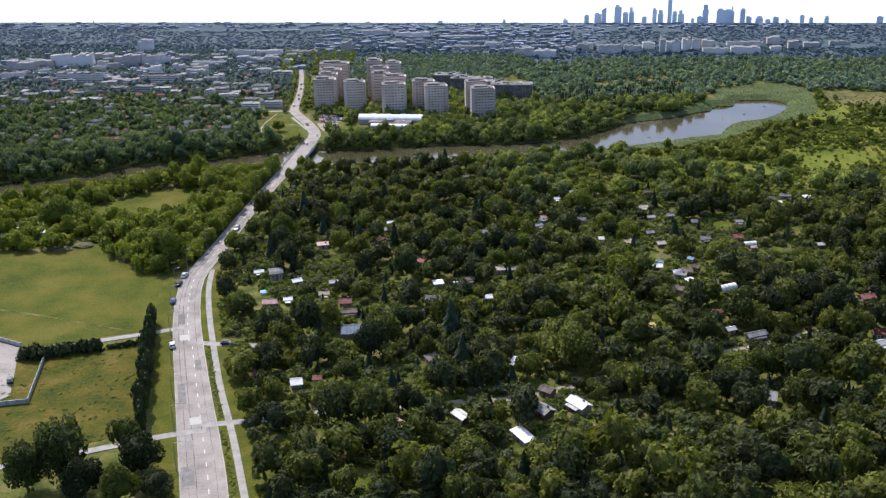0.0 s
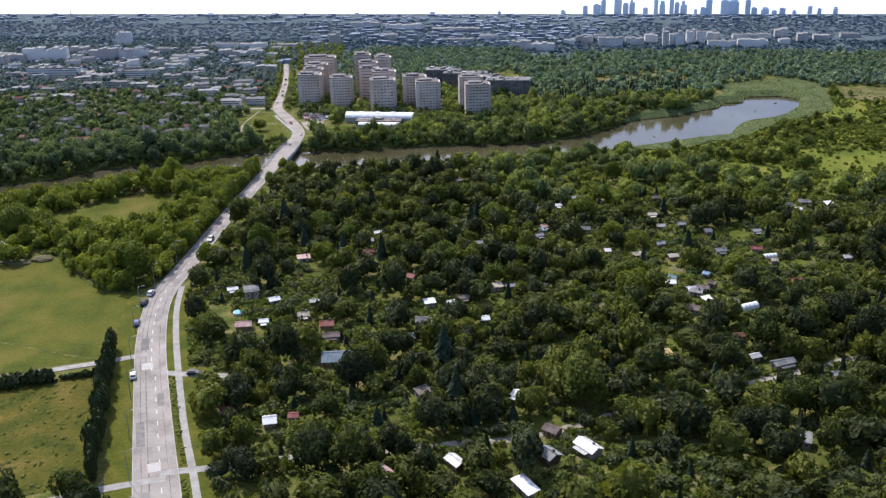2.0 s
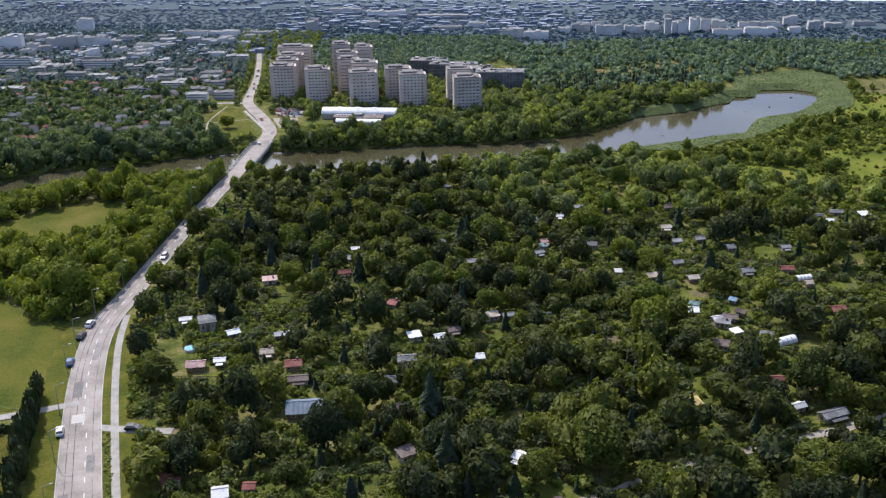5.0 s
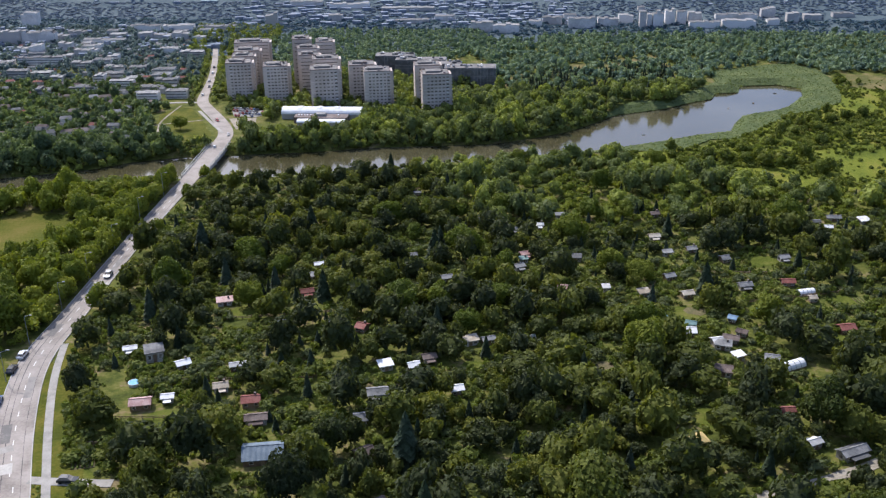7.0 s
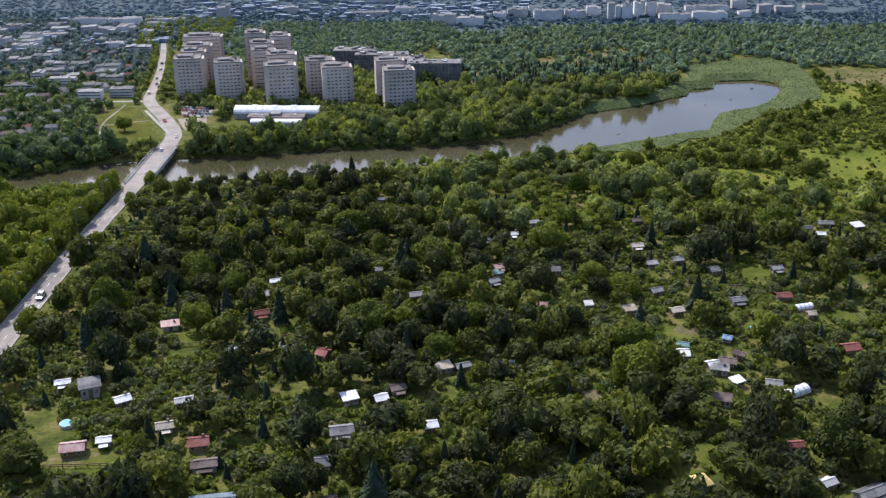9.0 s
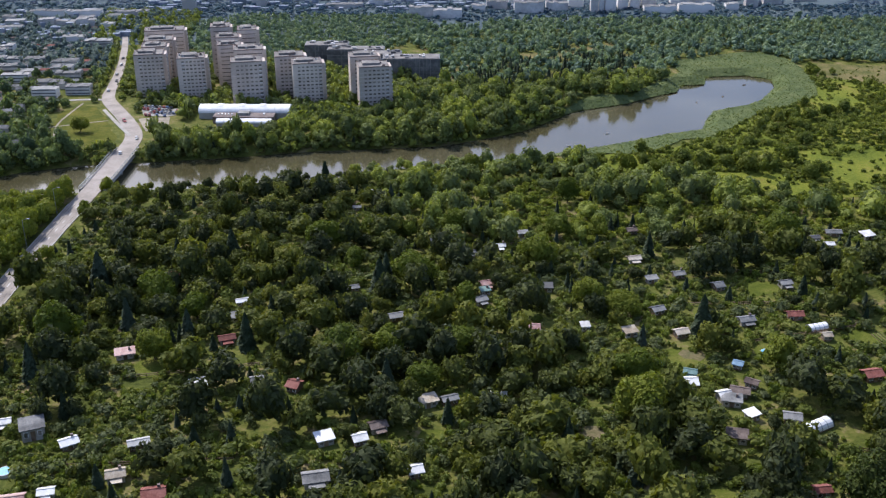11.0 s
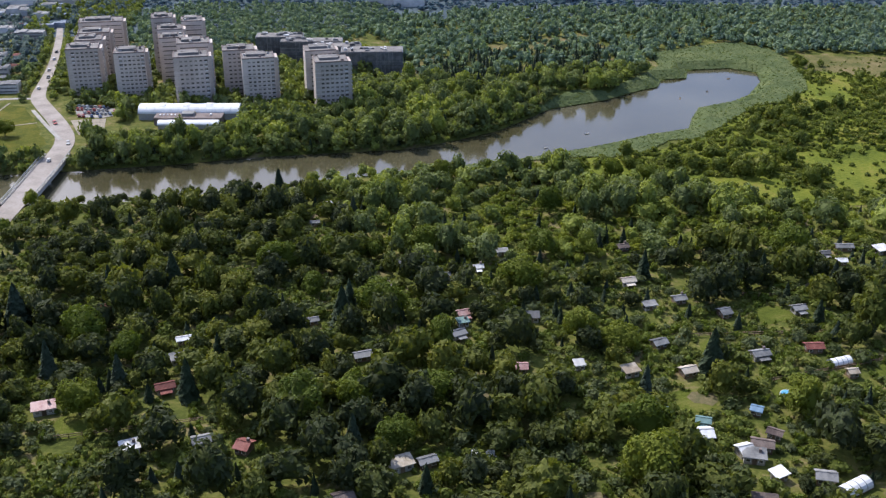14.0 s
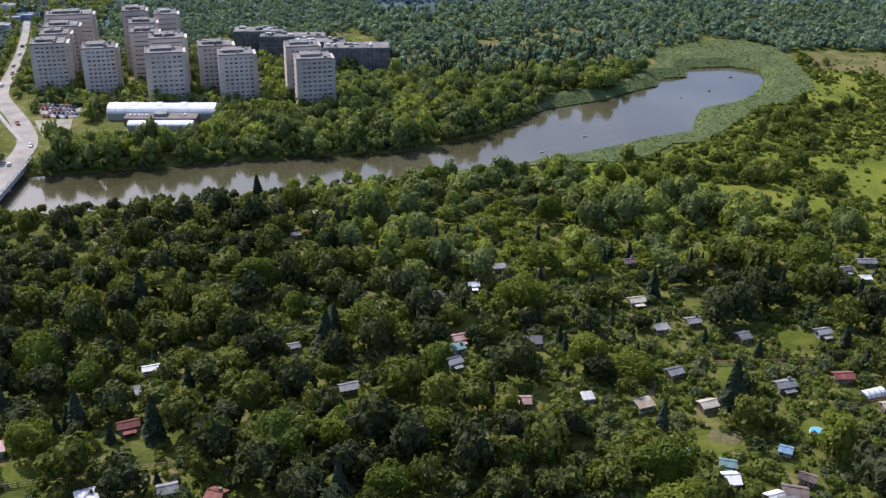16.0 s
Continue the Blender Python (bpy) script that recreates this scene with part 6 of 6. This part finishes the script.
pool(-63.7, 337.5, 1.5)
pool(101, 362, 1.5)


def greenhouse(x, y, l, w, rot):
    root = thing("greenhouse", "long pale arched plastic greenhouse in a garden plot", "greenhouse", pose(x, y, 0, 0, 0, rot))
    part("cover", vault(-l / 2, l / 2, -w / 2, w / 2, 0.4, w * 0.45, 8), M_WHITEMETAL, root)
    part("base", box_bm(-l / 2, -w / 2, 0, l / 2, w / 2, 0.4), M_WOODWALL, root)
    for i in range(5):
        part("hoop", vault(-l / 2 + i * l / 4 - 0.06, -l / 2 + i * l / 4 + 0.06, -w / 2 - 0.04, w / 2 + 0.04, 0.4, w * 0.47, 8), M_RAIL, root)


greenhouse(99, 332, 6.5, 3.2, 22)
greenhouse(118, 372, 5, 2.6, 10)
greenhouse(36, 352, 5, 2.4, -10)

for x, y, r in ((38, 372, 3.2), (52, 336, 3.6), (130, 406, 3.0), (-49, 394, 2.6), (84, 364, 3.4), (61, 309, 3.0)):
    slab("bare_ground", patch([(x + r * random.uniform(0.6, 1.1) * math.cos(0.7 * k), y + r * random.uniform(0.6, 1.1) * math.sin(0.7 * k)) for k in range(9)], 0.09, wob=0.6, step=1.2), M_BARE, "trodden bare sandy ground between garden plots", "ground", group="bare spots")
# vegetable beds and fences
for bx, by, n, rot in ((-68, 305, 5, 10), (46, 425, 4, 20), (126, 392, 5, 5), (132, 366, 4, 5), (104, 380, 4, 10), (-46, 316, 5, 5), (31, 420, 4, 15), (14, 349, 4, 15)):
    bed = thing("vegetable_bed", "tilled vegetable bed with rows of low green plants", "vegetable bed", pose(bx, by, 0.02, 0, 0, rot), group="vegetable beds")
    part("soil", box_bm(-n * 0.5, -2.2, 0, n * 0.5, 2.2, 0.12), M_BARE, bed)
    for i in range(n):
        part("crop_row", box_bm(-n * 0.5 + i + 0.2, -2.0, 0.12, -n * 0.5 + i + 0.7, 2.0, 0.45, bevel=0.12), M_SHRUB, bed)
for i, (x0, y0, x1, y1) in enumerate(((-70, 312, -40, 309), (-66, 322, -36, 320), (88, 366, 132, 372), (90, 388, 128, 384), (30, 428, 56, 430), (100, 325, 130, 312), (-46, 370, -16, 372), (96, 408, 122, 402), (-52, 338, -20, 336))):
    fence = thing("garden_fence", "low weathered wooden fence between garden plots", "fence", group="garden fences")
    L = math.hypot(x1 - x0, y1 - y0)
    n = int(L / 2.5)
    fence.matrix_basis = pose(x0, y0, 0, 0, 0, math.degrees(math.atan2(y1 - y0, x1 - x0)))
    for j in range(n + 1):
        part("post", box_bm(j * L / n - 0.07, -0.07, 0, j * L / n + 0.07, 0.07, 1.1), M_WOODWALL, fence)
    for z in (0.4, 0.85):
        part("rail", box_bm(0, -0.04, z, L, 0.04, z + 0.16), M_WOODWALL, fence)

# ---- yard at the field's corner ----
slab("yard", patch([(-160, 312), (-136, 299), (-134, 290), (-128, 269), (-131, 265), (-160, 258)], 0.14, wob=0.4), M_ROAD, "pale paved yard behind a boundary wall", "yard")
wall = thing("boundary_wall", "low pale concrete boundary wall round the yard", "wall")
for x0, y0, x1, y1 in ((-160, 258, -121, 264), (-121, 264, -125.5, 291), (-136, 300, -160, 313)):
    L = math.hypot(x1 - x0, y1 - y0)
    panel = part("wall_run", box_bm(0, -0.12, 0, L, 0.12, 1.5), M_CONC, wall)
    panel.matrix_basis = pose(x0, y0, 0, 0, 0, math.degrees(math.atan2(y1 - y0, x1 - x0)))
    for j in range(int(L / 3) + 1):
        post = part("pillar", box_bm(-0.2, -0.2, 0, 0.2, 0.2, 1.75), M_PATH, wall)
        post.matrix_basis = pose(x0 + (x1 - x0) * j / int(L / 3 + 1), y0 + (y1 - y0) * j / int(L / 3 + 1), 0)
copy_thing(CARS[1], pose(-131, 277, 0.16, 0, 0, 20))
copy_thing(CARS[0], pose(-108, 226.5, 0.16, 0, 0, 80))
# sheds past the meadow
for x, y, w, d, h, rot, m in ((-163, 398, 9, 5, 3, 8, M_WHITEROOF), (-170, 404, 12, 6, 3.5, 5, M_WHITEROOF), (-128, 407, 8, 4, 2.6, 10, M_WHITEROOF), (-176, 393, 7, 5, 3, 0, M_GREYROOF)):
    shed = thing("storage_shed", "long low storage shed with a pale flat roof behind the meadow", "shed", pose(x, y, 0, 0, 0, rot), group="storage sheds")
    part("wall", box_bm(-w / 2, -d / 2, 0, w / 2, d / 2, h), M_RENDER, shed)
    part("roof", box_bm(-w / 2 - 0.3, -d / 2 - 0.3, h, w / 2 + 0.3, d / 2 + 0.3, h + 0.2), m, shed)
    part("door", box_bm(-0.8, -d / 2 - 0.05, 0, 0.8, -d / 2 + 0.02, h * 0.75), M_WOODWALL, shed)
# earth mounds
for x, y, r in ((-150, 384, 3.5), (-143, 387, 4.0), (-156, 386, 2.6)):
    bm = bmesh.new()
    bmesh.ops.create_icosphere(bm, subdivisions=3, radius=1)
    for v in bm.verts:
        k = 1 + 0.3 * noise.noise(v.co * 2.2 + Vector((x, y, 0)))
        v.co = Vector((v.co.x * r * k, v.co.y * r * 0.7 * k, max(-0.05, v.co.z * r * 0.35 * k)))
    heap = part("earth_mound", bm, M_BARE, None)
    heap.matrix_basis = pose(x, y, 0.1)
    tagged(heap, "low mound of dug brown earth beside a meadow", "earth mound", group="earth mounds")
# boats on the lake
for x, y, r in ((92, 520, 20), (110, 532, 10), (158, 567, 70), (172, 574, 50), (188, 590, 20)):
    boat = thing("rowing_boat", "small pale rowing boat on the lake" if y < 540 else "small brown rowing boat on the lake", "boat", pose(x, y, LEVEL, 0, 0, r) @ Matrix.Diagonal((0.6, 0.6, 0.6, 1)), group="rowing boats")
    bm = bmesh.new()
    n = 8
    lo, hi = [], []
    for i in range(n + 1):
        t = i / n
        w = 0.6 * math.sin(math.pi * min(1, 0.12 + 0.88 * t)) ** 0.6 + 0.02
        lo.append((bm.verts.new((t * 3 - 1.5, -w * 0.6, -0.1)), bm.verts.new((t * 3 - 1.5, w * 0.6, -0.1))))
        hi.append((bm.verts.new((t * 3 - 1.5, -w, 0.4)), bm.verts.new((t * 3 - 1.5, w, 0.4))))
    for i in range(n):
        bm.faces.new((lo[i][0], lo[i + 1][0], hi[i + 1][0], hi[i][0]))
        bm.faces.new((lo[i][1], hi[i][1], hi[i + 1][1], lo[i + 1][1]))
        bm.faces.new((lo[i][0], lo[i][1], lo[i + 1][1], lo[i + 1][0]))
    part("hull", bm, M_WHITEROOF if y < 540 else M_WOODWALL, boat)
    part("bench", box_bm(-0.2, -0.5, 0.22, 0.15, 0.5, 0.28), M_TANROOF, boat)
